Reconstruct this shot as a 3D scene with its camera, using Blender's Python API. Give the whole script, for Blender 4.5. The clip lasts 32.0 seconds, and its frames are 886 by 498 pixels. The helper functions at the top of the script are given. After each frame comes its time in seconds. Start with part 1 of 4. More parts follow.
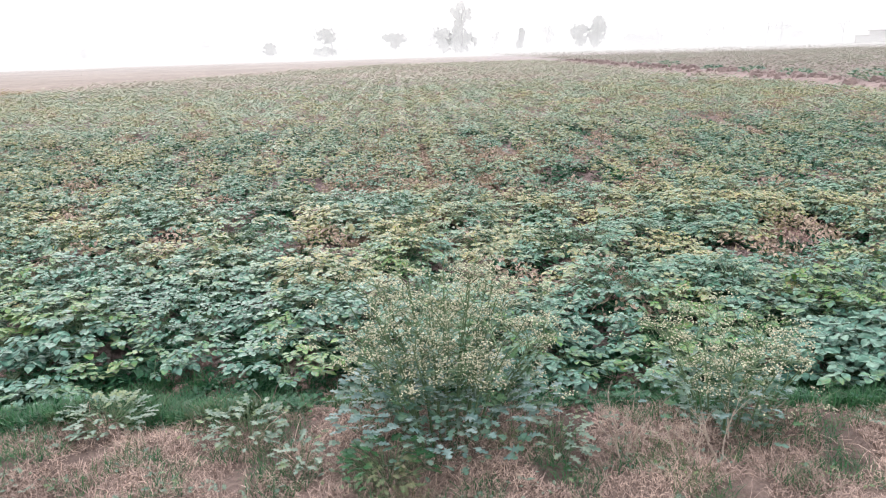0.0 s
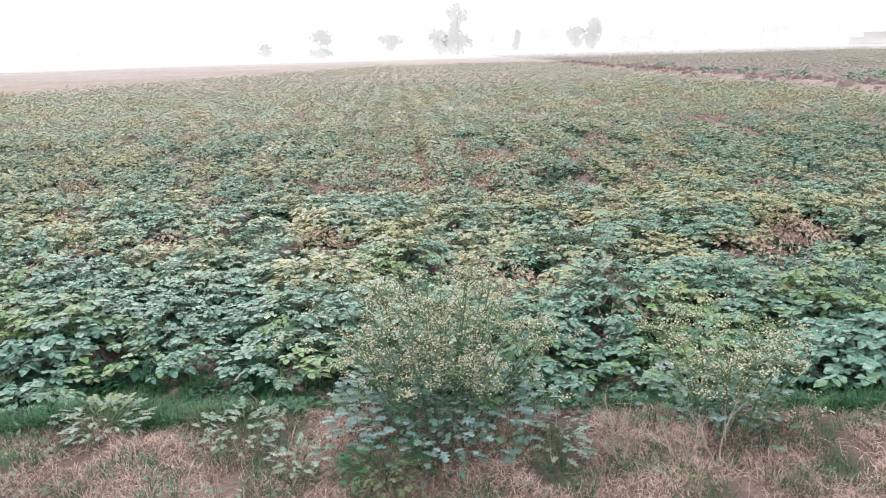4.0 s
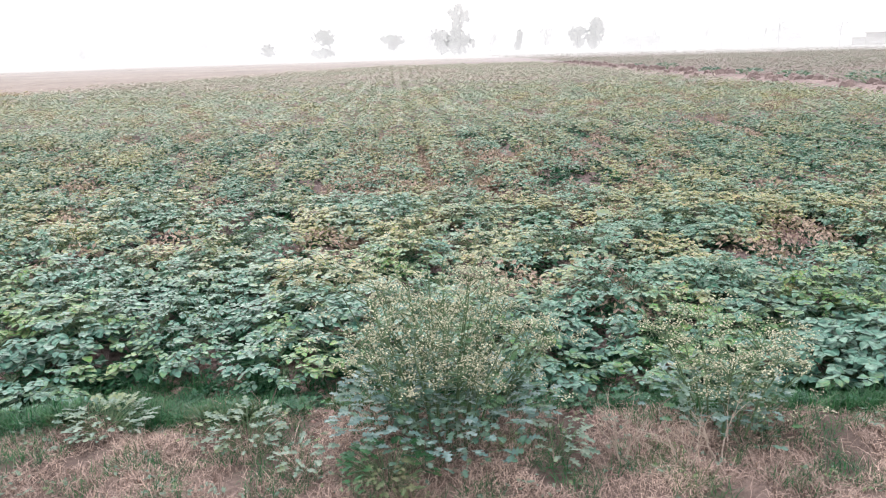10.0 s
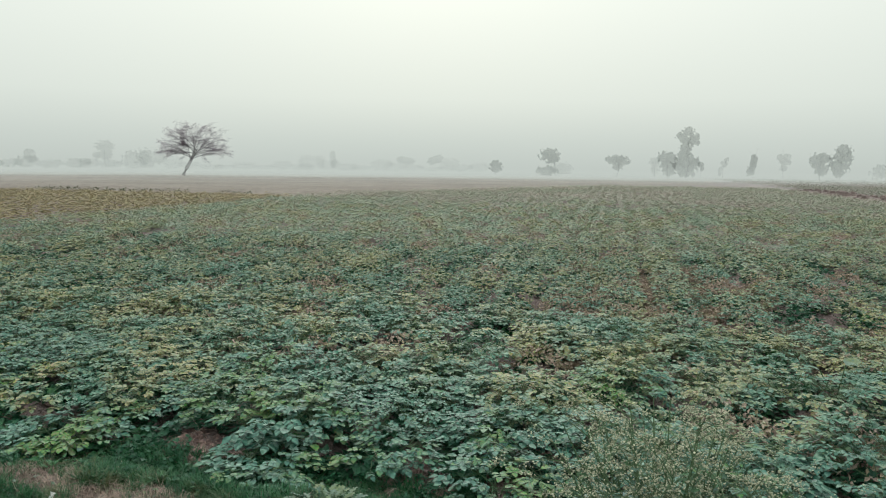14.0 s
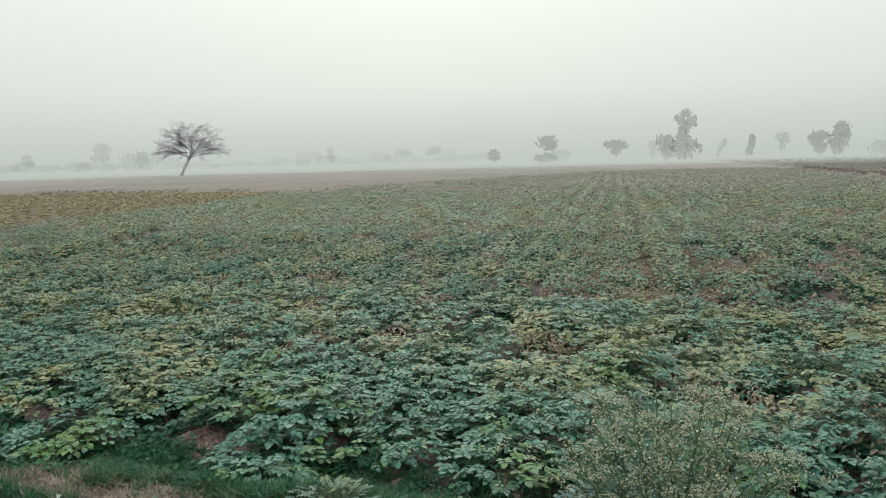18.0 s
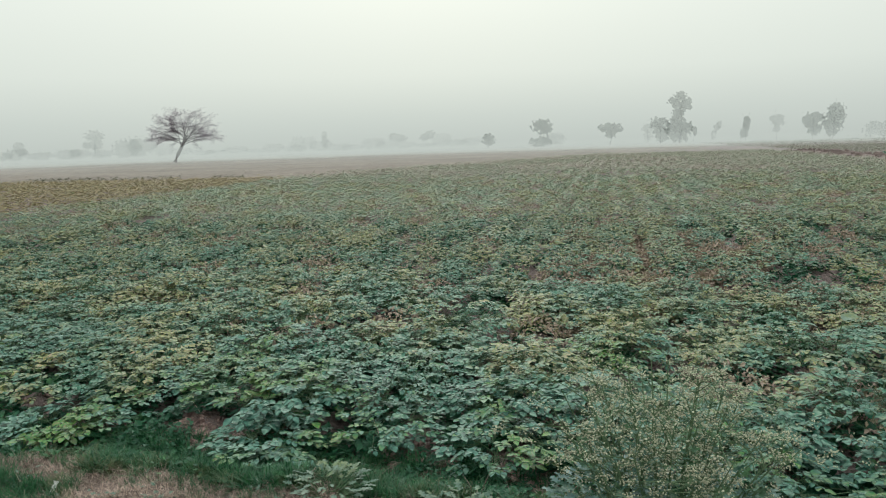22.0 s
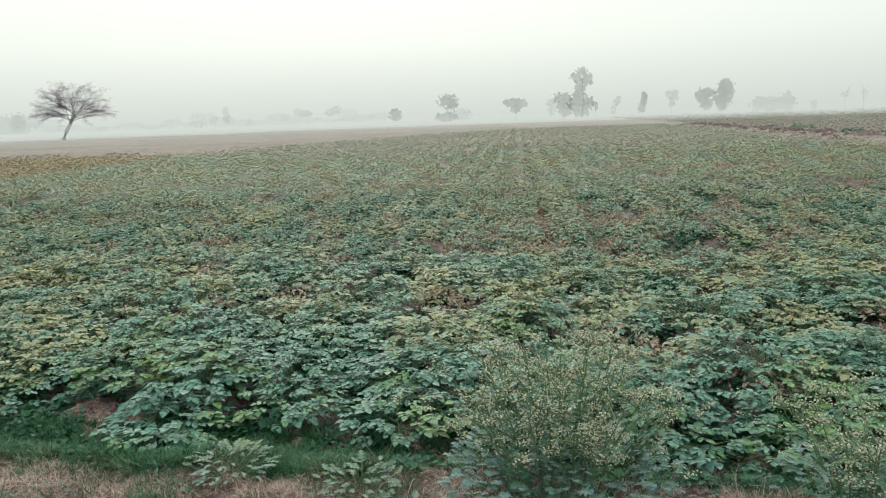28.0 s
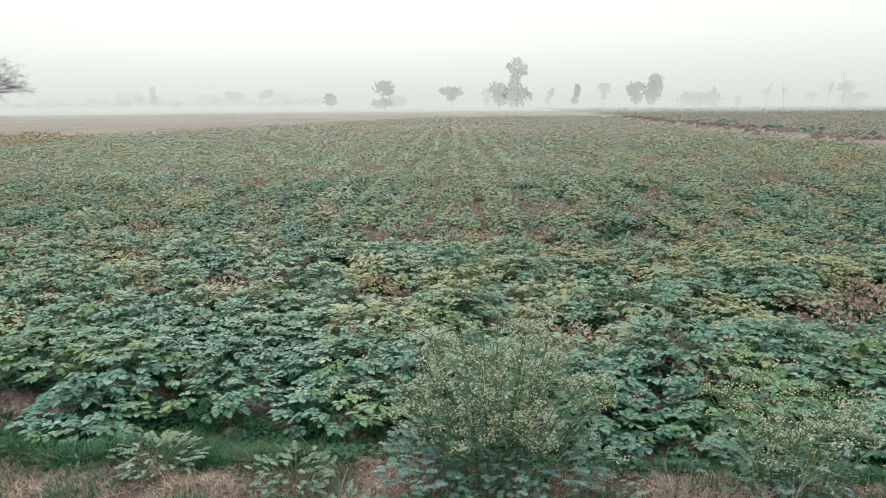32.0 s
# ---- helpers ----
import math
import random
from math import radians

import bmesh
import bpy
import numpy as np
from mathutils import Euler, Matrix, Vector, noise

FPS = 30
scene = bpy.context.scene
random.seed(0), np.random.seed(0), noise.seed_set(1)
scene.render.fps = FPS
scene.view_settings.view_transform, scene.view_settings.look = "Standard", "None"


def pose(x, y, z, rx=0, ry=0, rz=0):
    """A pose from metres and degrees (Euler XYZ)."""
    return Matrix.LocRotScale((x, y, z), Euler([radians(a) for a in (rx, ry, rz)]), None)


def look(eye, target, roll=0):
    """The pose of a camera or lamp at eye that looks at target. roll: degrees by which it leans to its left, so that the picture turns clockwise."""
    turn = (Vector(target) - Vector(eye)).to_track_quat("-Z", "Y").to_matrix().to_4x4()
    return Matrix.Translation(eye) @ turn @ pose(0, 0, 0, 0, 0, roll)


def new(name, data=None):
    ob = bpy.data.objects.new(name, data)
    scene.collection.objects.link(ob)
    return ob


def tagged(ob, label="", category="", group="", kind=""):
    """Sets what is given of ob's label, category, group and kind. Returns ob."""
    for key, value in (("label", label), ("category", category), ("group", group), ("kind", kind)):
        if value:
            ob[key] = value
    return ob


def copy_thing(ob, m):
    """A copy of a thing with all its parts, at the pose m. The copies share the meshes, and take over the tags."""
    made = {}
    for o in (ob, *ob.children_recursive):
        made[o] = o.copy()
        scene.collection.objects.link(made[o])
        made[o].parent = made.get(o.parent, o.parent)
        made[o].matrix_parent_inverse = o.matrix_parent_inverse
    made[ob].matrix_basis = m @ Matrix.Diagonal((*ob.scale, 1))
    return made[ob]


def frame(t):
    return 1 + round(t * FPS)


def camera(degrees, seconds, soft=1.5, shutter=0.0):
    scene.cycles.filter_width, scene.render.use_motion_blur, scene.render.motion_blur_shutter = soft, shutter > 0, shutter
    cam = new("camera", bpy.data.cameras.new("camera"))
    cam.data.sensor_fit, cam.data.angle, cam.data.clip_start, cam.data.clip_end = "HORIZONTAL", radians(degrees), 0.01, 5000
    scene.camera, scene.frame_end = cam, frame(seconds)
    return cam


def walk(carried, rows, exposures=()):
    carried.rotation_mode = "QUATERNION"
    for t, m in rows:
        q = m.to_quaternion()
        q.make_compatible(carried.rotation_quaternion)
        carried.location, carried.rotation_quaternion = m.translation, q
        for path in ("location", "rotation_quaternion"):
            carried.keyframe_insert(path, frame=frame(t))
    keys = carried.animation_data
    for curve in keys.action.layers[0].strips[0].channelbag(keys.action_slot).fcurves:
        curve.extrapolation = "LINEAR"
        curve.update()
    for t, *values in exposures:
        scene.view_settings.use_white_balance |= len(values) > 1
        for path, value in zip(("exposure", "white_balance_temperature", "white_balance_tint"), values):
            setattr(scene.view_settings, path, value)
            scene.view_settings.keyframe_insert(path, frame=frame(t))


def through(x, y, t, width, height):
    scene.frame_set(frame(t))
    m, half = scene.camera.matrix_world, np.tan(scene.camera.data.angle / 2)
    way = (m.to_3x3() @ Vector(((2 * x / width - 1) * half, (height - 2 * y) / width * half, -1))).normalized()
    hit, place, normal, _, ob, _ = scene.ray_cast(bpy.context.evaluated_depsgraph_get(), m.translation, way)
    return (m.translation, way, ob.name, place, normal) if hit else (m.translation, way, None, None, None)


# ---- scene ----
cam = camera(62.0, 32.0, soft=1.15)

# seconds, place in metres, turn in degrees
PATH = [
    (0, 0.000, 0.000, 1.750, 74.66, 1.60, -3.43),
    (0.5, 0.001, 0.012, 1.752, 74.04, 1.79, -3.94),
    (1, 0.003, 0.007, 1.749, 74.29, 1.66, -3.69),
    (1.5, 0.003, 0.012, 1.750, 74.39, 1.66, -4.15),
    (2, -0.002, 0.007, 1.746, 74.75, 1.50, -3.82),
    (2.5, -0.002, 0.007, 1.752, 74.60, 1.35, -3.97),
    (3, 0.001, 0.003, 1.754, 74.60, 1.65, -3.32),
    (3.5, -0.003, 0.009, 1.754, 74.65, 1.49, -3.81),
    (5.5, -0.001, 0.002, 1.749, 75.07, 1.83, -3.30),
    (6, -0.006, 0.004, 1.749, 75.04, 1.53, -3.68),
    (6.5, -0.006, 0.005, 1.751, 74.99, 1.55, -3.43),
    (7, -0.008, -0.002, 1.751, 75.16, 1.31, -3.65),
    (7.5, -0.004, -0.004, 1.754, 75.15, 1.60, -3.52),
    (8, -0.005, -0.002, 1.756, 75.22, 1.88, -3.23),
    (8.5, -0.008, 0.007, 1.753, 75.21, 1.37, -4.16),
    (9, -0.006, 0.005, 1.754, 74.90, 1.66, -3.80),
    (9.5, 0.002, 0.004, 1.751, 74.81, 1.57, -3.32),
    (10, -0.007, 0.001, 1.754, 74.78, 1.54, -3.58),
    (10.5, -0.011, -0.003, 1.754, 74.99, 1.89, -2.31),
    (11, -0.011, -0.004, 1.754, 74.95, 1.90, -1.89),
    (11.5, -0.051, -0.026, 1.766, 76.45, 1.72, 0.75),
    (12, -0.083, -0.029, 1.805, 81.20, -1.08, 11.41),
    (12.5, -0.088, -0.026, 1.806, 82.43, -1.63, 14.98),
    (13, -0.095, -0.023, 1.800, 83.10, -1.38, 14.50),
    (13.5, -0.089, -0.029, 1.804, 83.00, -1.08, 13.89),
    (14, -0.083, -0.035, 1.806, 83.69, -0.69, 13.38),
    (14.5, -0.075, -0.044, 1.808, 84.09, -0.14, 13.56),
    (16.5, -0.080, -0.018, 1.790, 83.50, 0.45, 13.17),
    (17, -0.072, -0.019, 1.785, 83.53, 0.77, 13.22),
    (17.5, -0.065, -0.016, 1.789, 82.85, 1.24, 12.91),
    (18, -0.065, -0.015, 1.788, 83.00, 1.38, 13.23),
    (18.5, -0.059, -0.015, 1.786, 82.84, 1.47, 13.57),
    (19, -0.059, -0.006, 1.785, 82.69, 1.09, 12.60),
    (19.5, -0.063, -0.000, 1.787, 81.90, 1.50, 13.28),
    (20, -0.065, -0.010, 1.782, 82.09, 1.52, 12.96),
    (20.5, -0.070, -0.011, 1.784, 82.13, 1.51, 13.20),
    (21, -0.075, -0.010, 1.782, 81.78, 1.25, 12.76),
    (21.5, -0.072, -0.016, 1.786, 81.66, 1.65, 13.11),
    (22, -0.067, -0.006, 1.782, 81.81, 1.78, 12.81),
    (22.5, -0.061, -0.012, 1.788, 82.22, 1.77, 13.00),
    (23, -0.060, -0.012, 1.784, 82.10, 2.01, 12.89),
    (23.5, -0.064, -0.009, 1.785, 82.06, 1.88, 12.68),
    (24, -0.059, -0.011, 1.777, 81.60, 1.89, 12.51),
    (24.5, -0.057, -0.008, 1.777, 80.80, 2.10, 11.34),
    (25, -0.048, -0.008, 1.772, 79.68, 2.25, 10.29),
    (25.5, -0.041, -0.009, 1.774, 79.23, 1.95, 9.04),
    (27.5, -0.019, -0.028, 1.769, 80.15, 2.14, 7.57),
    (28, -0.010, -0.015, 1.766, 79.71, 1.94, 5.69),
    (28.5, -0.012, -0.008, 1.766, 79.58, 1.76, 6.07),
    (29, -0.014, -0.009, 1.764, 79.63, 1.50, 5.30),
    (29.5, -0.022, -0.001, 1.760, 79.70, 1.05, 4.96),
    (30, -0.022, 0.009, 1.764, 79.40, 0.83, 4.41),
    (30.5, -0.025, 0.017, 1.761, 78.93, 0.25, 2.08),
    (31, -0.036, 0.011, 1.759, 78.61, 0.74, 1.74),
    (31.5, -0.032, 0.010, 1.756, 78.54, 0.55, 1.80),
    (32, -0.028, 0.014, 1.760, 78.66, 0.40, 0.79),
]
walk(cam, [(t, pose(x, y, z, rx, ry, rz)) for t, x, y, z, rx, ry, rz in PATH],
     exposures=[(0, 0.81, 6180, 20), (11.4, 0.81, 6180, 20), (12.1, 0.0, 6180, 4), (12.6, -0.19, 6120, 2), (24.0, -0.19, 6120, 2),
                (25.5, 0.04, 6170, 2), (28.0, 0.10, 6180, 3), (32.0, 0.23, 6200, 5)])

# ---- sky and sun ----
SUN_EL, SUN_AZ = 30.0, -14.0          # degrees; azimuth from +y towards +x
sky_world = bpy.data.worlds.new("foggy_sky")
scene.world = sky_world
sky_world.use_nodes = True
wn, wl = sky_world.node_tree.nodes, sky_world.node_tree.links
wn.clear()
w_out = wn.new("ShaderNodeOutputWorld")
w_bg = wn.new("ShaderNodeBackground")
w_sky = wn.new("ShaderNodeTexSky")
w_sky.sky_type = "NISHITA"
w_sky.sun_disc = False
w_sky.sun_elevation, w_sky.sun_rotation = radians(SUN_EL), radians(SUN_AZ)
w_sky.dust_density = 8.0
w_scale = wn.new("ShaderNodeMix")
w_scale.data_type, w_scale.blend_type = "RGBA", "MULTIPLY"
w_scale.inputs[0].default_value = 1.0
w_scale.inputs[7].default_value = (0.08, 0.08, 0.08, 1)
wl.new(w_sky.outputs[0], w_scale.inputs[6])
w_tc = wn.new("ShaderNodeTexCoord")
w_sep = wn.new("ShaderNodeSeparateXYZ")
wl.new(w_tc.outputs["Generated"], w_sep.inputs[0])
w_ramp = wn.new("ShaderNodeValToRGB")       # lit fog: palest overhead, greyer near the ground
w_ramp.color_ramp.elements[0].position, w_ramp.color_ramp.elements[0].color = 0.0, (0.65, 0.655, 0.603, 1)
w_ramp.color_ramp.elements[1].position, w_ramp.color_ramp.elements[1].color = 1.0, (2.0, 1.98, 1.9, 1)
for where, tone in ((0.035, (0.725, 0.73, 0.67)), (0.09, (0.865, 0.86, 0.785)), (0.22, (1.02, 1.00, 0.91)), (0.45, (1.15, 1.10, 1.0))):
    w_ramp.color_ramp.elements.new(where).color = (*tone, 1)
wl.new(w_sep.outputs["Z"], w_ramp.inputs[0])
w_dot = wn.new("ShaderNodeVectorMath")      # a little brighter towards the hidden sun
w_dot.operation = "DOT_PRODUCT"
w_dot.inputs[1].default_value = (math.sin(radians(SUN_AZ)), math.cos(radians(SUN_AZ)), 0)
wl.new(w_tc.outputs["Generated"], w_dot.inputs[0])
w_side = wn.new("ShaderNodeMapRange")
w_side.inputs["From Min"].default_value, w_side.inputs["From Max"].default_value = -1.0, 1.0
w_side.inputs["To Min"].default_value, w_side.inputs["To Max"].default_value = 0.75, 1.06
wl.new(w_dot.outputs["Value"], w_side.inputs["Value"])
w_glow = wn.new("ShaderNodeVectorMath")
w_glow.operation = "SCALE"
wl.new(w_ramp.outputs[0], w_glow.inputs[0])
wl.new(w_side.outputs[0], w_glow.inputs["Scale"])
w_fog = wn.new("ShaderNodeMix")
w_fog.data_type = "RGBA"
w_fog.inputs[0].default_value = 0.95      # fog hides nearly all of the clear sky
wl.new(w_scale.outputs[2], w_fog.inputs[6])
wl.new(w_glow.outputs[0], w_fog.inputs[7])
wl.new(w_fog.outputs[2], w_bg.inputs[0])
wl.new(w_bg.outputs[0], w_out.inputs[0])

sun = new("sun", bpy.data.lights.new("sun", "SUN"))
sun.data.energy, sun.data.angle, sun.data.color = 0.7, radians(25), (1.0, 0.96, 0.88)
sun.matrix_world = look((0, 0, 0), (-math.sin(radians(SUN_AZ)), -math.cos(radians(SUN_AZ)), -math.tan(radians(SUN_EL))))


# ---- materials ----
def nodes_of(name):
    m = bpy.data.materials.new(name)
    m.use_nodes = True
    n, l = m.node_tree.nodes, m.node_tree.links
    return m, n, l, n["Principled BSDF"]


def noise_node(n, l, scale, detail=4.0, rough=0.6):
    pos = n.new("ShaderNodeNewGeometry")
    t = n.new("ShaderNodeTexNoise")
    t.inputs["Scale"].default_value, t.inputs["Detail"].default_value, t.inputs["Roughness"].default_value = scale, detail, rough
    l.new(pos.outputs["Position"], t.inputs["Vector"])
    return t.outputs["Fac"]


def ramp_node(n, l, fac, stops):
    r = n.new("ShaderNodeValToRGB")
    el = r.color_ramp.elements
    while len(el) < len(stops):
        el.new(0.5)
    for e, (p, c) in zip(el, stops):
        e.position, e.color = p, (*c, 1)
    l.new(fac, r.inputs[0])
    return r.outputs[0]


def mix_node(n, l, fac, a, b, blend="MIX"):
    m = n.new("ShaderNodeMix")
    m.data_type, m.blend_type = "RGBA", blend
    for sock, v in ((0, fac), (6, a), (7, b)):
        if isinstance(v, (int, float)):
            m.inputs[sock].default_value = v
        elif isinstance(v, tuple):
            m.inputs[sock].default_value = (*v, 1)
        else:
            l.new(v, m.inputs[sock])
    return m.outputs[2]


def math_node(n, l, op, a, b=0.0, clamp=False):
    m = n.new("ShaderNodeMath")
    m.operation, m.use_clamp = op, clamp
    for i, v in enumerate((a, b)):
        if isinstance(v, (int, float)):
            m.inputs[i].default_value = v
        else:
            l.new(v, m.inputs[i])
    return m.outputs[0]


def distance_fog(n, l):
    """Haze put into the material: how clear it turns to the sky behind, none near by, nearly all where the far land
    sinks into the ground fog.
    """
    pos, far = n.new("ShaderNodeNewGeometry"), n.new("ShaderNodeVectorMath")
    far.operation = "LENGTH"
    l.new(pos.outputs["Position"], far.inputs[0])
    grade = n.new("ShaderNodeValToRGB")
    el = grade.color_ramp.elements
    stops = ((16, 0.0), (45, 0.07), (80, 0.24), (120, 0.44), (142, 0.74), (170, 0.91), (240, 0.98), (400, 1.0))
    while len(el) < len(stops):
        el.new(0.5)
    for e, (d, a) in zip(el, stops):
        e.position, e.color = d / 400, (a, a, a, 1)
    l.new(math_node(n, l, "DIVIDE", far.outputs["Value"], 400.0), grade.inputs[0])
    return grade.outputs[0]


def tree_fog(n, l, haze_fade, foot=0.45):
    """Haze put into a tree's material: how clear it turns, more so towards the ground."""
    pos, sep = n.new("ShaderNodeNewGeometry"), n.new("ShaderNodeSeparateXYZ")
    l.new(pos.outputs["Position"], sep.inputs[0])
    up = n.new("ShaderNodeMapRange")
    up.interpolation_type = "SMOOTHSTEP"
    for key, v in (("From Min", -0.5), ("From Max", 4.5), ("To Min", 1 - (1 - haze_fade) * foot), ("To Max", haze_fade)):
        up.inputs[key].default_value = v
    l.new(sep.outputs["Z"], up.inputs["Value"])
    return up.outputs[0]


def fogged(n, l, shader, fac):
    # part of the surface is swapped for the sky behind it, as haze
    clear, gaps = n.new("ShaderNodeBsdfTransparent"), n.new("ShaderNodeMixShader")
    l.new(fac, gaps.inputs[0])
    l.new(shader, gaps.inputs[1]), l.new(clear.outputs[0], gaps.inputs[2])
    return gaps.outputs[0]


def leaf_material(name, shades, patch, patch_scale=0.9, patch_at=(0.52, 0.66), rough=0.42, through=0.25, gloss=0.5, haze_fade=0.0, pale_sheen=0.0, foot=0.45, fog=False):
    """Leaves: shades by leaf, patches of yellowed or dry leaves by place, veins' unevenness, some light through the
    blade.
    Blades made part clear, so that sky shows through, stand in for haze; a pale sheen lightens those seen at a slant."""
    m, n, l, b = nodes_of(name)
    geo, obj = n.new("ShaderNodeNewGeometry"), n.new("ShaderNodeObjectInfo")
    near_by = math_node(n, l, "MULTIPLY", noise_node(n, l, 8.0, 1.0), 2.2)
    own = math_node(n, l, "MULTIPLY_ADD", geo.outputs["Random Per Island"], 0.5)
    l.new(near_by, own.node.inputs[2])
    r = math_node(n, l, "FRACT", math_node(n, l, "ADD", own, obj.outputs["Random"]))
    k = len(shades) - 1
    col = ramp_node(n, l, r, [(i / k, c) for i, c in enumerate(shades)])
    big = noise_node(n, l, patch_scale, 3.0)
    mask = ramp_node(n, l, math_node(n, l, "ADD", big, math_node(n, l, "MULTIPLY", math_node(n, l, "SUBTRACT", r, 0.5), 0.14)),
                     [(patch_at[0], (0, 0, 0)), (patch_at[1], (1, 1, 1))])
    r2 = math_node(n, l, "FRACT", math_node(n, l, "MULTIPLY", r, 7.3))
    kp = len(patch) - 1
    dry = ramp_node(n, l, r2, [(i / kp, c) for i, c in enumerate(patch)])
    col = mix_node(n, l, mask, col, dry)
    fine = noise_node(n, l, 55.0, 3.0)
    col = mix_node(n, l, 1.0, col, ramp_node(n, l, fine, [(0.3, (0.72, 0.74, 0.72)), (0.7, (1.22, 1.2, 1.18))]), "MULTIPLY")
    l.new(col, b.inputs["Base Color"])
    b.inputs["Roughness"].default_value = rough
    b.inputs["Specular IOR Level"].default_value = gloss
    bump = n.new("ShaderNodeBump")
    bump.inputs["Strength"].default_value, bump.inputs["Distance"].default_value = 0.35, 0.006
    l.new(noise_node(n, l, 90.0, 2.0), bump.inputs["Height"])
    l.new(bump.outputs[0], b.inputs["Normal"])
    t = n.new("ShaderNodeBsdfTranslucent")
    l.new(col, t.inputs[0])
    s = n.new("ShaderNodeMixShader")
    s.inputs[0].default_value = through
    l.new(b.outputs[0], s.inputs[1]), l.new(t.outputs[0], s.inputs[2])
    # sheen added to pale the leaf tops and the hazy distance
    b.inputs["Sheen Weight"].default_value, b.inputs["Sheen Roughness"].default_value = pale_sheen, 0.38
    b.inputs["Sheen Tint"].default_value = (0.90, 1.0, 0.90, 1)
    fade_by = tree_fog(n, l, haze_fade, foot) if haze_fade else distance_fog(n, l) if fog else None
    out = fogged(n, l, s.outputs[0], fade_by) if fade_by else s.outputs[0]
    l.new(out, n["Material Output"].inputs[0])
    return m


def rough_material(name, stops, scale, fine_scale, rough=0.9, bump=0.5, dist=0.02, gloss=0.3, by_piece=0.0, fog=False, haze_fade=0.0, foot=0.45):
    """Earth, bark, straw: two scales of tone, relief, and a shade by piece where it is made of pieces."""
    m, n, l, b = nodes_of(name)
    col = ramp_node(n, l, noise_node(n, l, scale, 5.0), stops)
    f = noise_node(n, l, fine_scale, 6.0, 0.7)
    col = mix_node(n, l, 1.0, col, ramp_node(n, l, f, [(0.25, (0.62, 0.6, 0.6)), (0.75, (1.32, 1.32, 1.3))]), "MULTIPLY")
    if by_piece:
        geo = n.new("ShaderNodeNewGeometry")
        col = mix_node(n, l, by_piece, col, ramp_node(n, l, geo.outputs["Random Per Island"], [(0, (0.45, 0.42, 0.4)), (1, (1.6, 1.55, 1.45))]), "MULTIPLY")
    l.new(col, b.inputs["Base Color"])
    b.inputs["Roughness"].default_value, b.inputs["Specular IOR Level"].default_value = rough, gloss
    bp = n.new("ShaderNodeBump")
    bp.inputs["Strength"].default_value, bp.inputs["Distance"].default_value = bump, dist
    l.new(f, bp.inputs["Height"])
    l.new(bp.outputs[0], b.inputs["Normal"])
    # haze by transparency, over distance for land or per tree
    if fog or haze_fade:
        l.new(fogged(n, l, b.outputs[0], distance_fog(n, l) if fog else tree_fog(n, l, haze_fade, foot)), n["Material Output"].inputs[0])
    return m


GREENS = [(0.002, 0.044, 0.034), (0.095, 0.240, 0.180), (0.003, 0.062, 0.044), (0.180, 0.325, 0.250), (0.005, 0.086, 0.052), (0.115, 0.258, 0.196), (0.012, 0.108, 0.072)]
MID_GREENS = [(0.002, 0.056, 0.040), (0.110, 0.258, 0.182), (0.004, 0.095, 0.058), (0.215, 0.340, 0.252), (0.010, 0.128, 0.072), (0.155, 0.290, 0.208), (0.022, 0.140, 0.088)]
LIMES = [(0.034, 0.190, 0.036), (0.110, 0.250, 0.044), (0.200, 0.205, 0.085), (0.024, 0.150, 0.046)]
DRIES = [(0.130, 0.270, 0.045), (0.330, 0.310, 0.090), (0.400, 0.270, 0.190), (0.100, 0.220, 0.060), (0.43, 0.335, 0.265)]
CROP = leaf_material("crop_leaf", GREENS, LIMES, 1.9, (0.50, 0.63), 0.46, 0.10, 0.36, pale_sheen=0.36)
# UNDER: dark green painted for shade under the crop, also used on seedlings
UNDER = leaf_material("shade_dark_weed_leaf", [(0.008, 0.066, 0.034), (0.024, 0.115, 0.052), (0.014, 0.088, 0.044)], [(0.035, 0.150, 0.045), (0.06, 0.17, 0.05)], 2.0, (0.55, 0.7), 0.5, 0.15, 0.4)
CROP_MID = leaf_material("crop_leaf_with_dry_patches", MID_GREENS, DRIES, 1.9, (0.455, 0.605), 0.48, 0.12, 0.38, pale_sheen=0.36)
# next three: browning crop, its leaf colours also paled for haze with distance
CROP_OLIVE = leaf_material("hazed_olive_crop_leaf", [(0.050, 0.180, 0.118), (0.285, 0.350, 0.240), (0.110, 0.240, 0.160), (0.350, 0.370, 0.265), (0.170, 0.285, 0.190)], DRIES, 0.6, (0.46, 0.62), 0.5, 0.15, 0.4, pale_sheen=0.28)
CROP_FAR = leaf_material("hazed_drying_crop_leaf", [(0.20, 0.265, 0.19), (0.36, 0.375, 0.28), (0.28, 0.32, 0.235), (0.40, 0.375, 0.30)], [(0.38, 0.33, 0.29), (0.44, 0.38, 0.325)], 0.15, (0.45, 0.65), 0.6, pale_sheen=0.15, fog=True)
NEXT_LEAF = leaf_material("haze_dulled_field_leaf", [(0.19, 0.235, 0.185), (0.28, 0.29, 0.23), (0.24, 0.26, 0.20), (0.31, 0.285, 0.24)], [(0.28, 0.24, 0.215), (0.31, 0.265, 0.24)], 0.12, (0.45, 0.65), 0.6, fog=True)
WITHERED = leaf_material("withered_leaf", [(0.29, 0.225, 0.19), (0.40, 0.315, 0.27), (0.45, 0.37, 0.30), (0.26, 0.24, 0.13)], [(0.20, 0.20, 0.10), (0.30, 0.27, 0.14)], 2.0, (0.60, 0.70), 0.7, 0.15, 0.3)
STUBBLE = leaf_material("dry_stubble", [(0.18, 0.148, 0.118), (0.23, 0.185, 0.15), (0.20, 0.165, 0.13)], [(0.20, 0.17, 0.11), (0.24, 0.20, 0.14)], 0.3, (0.5, 0.65), 0.8, 0.15, 0.2)
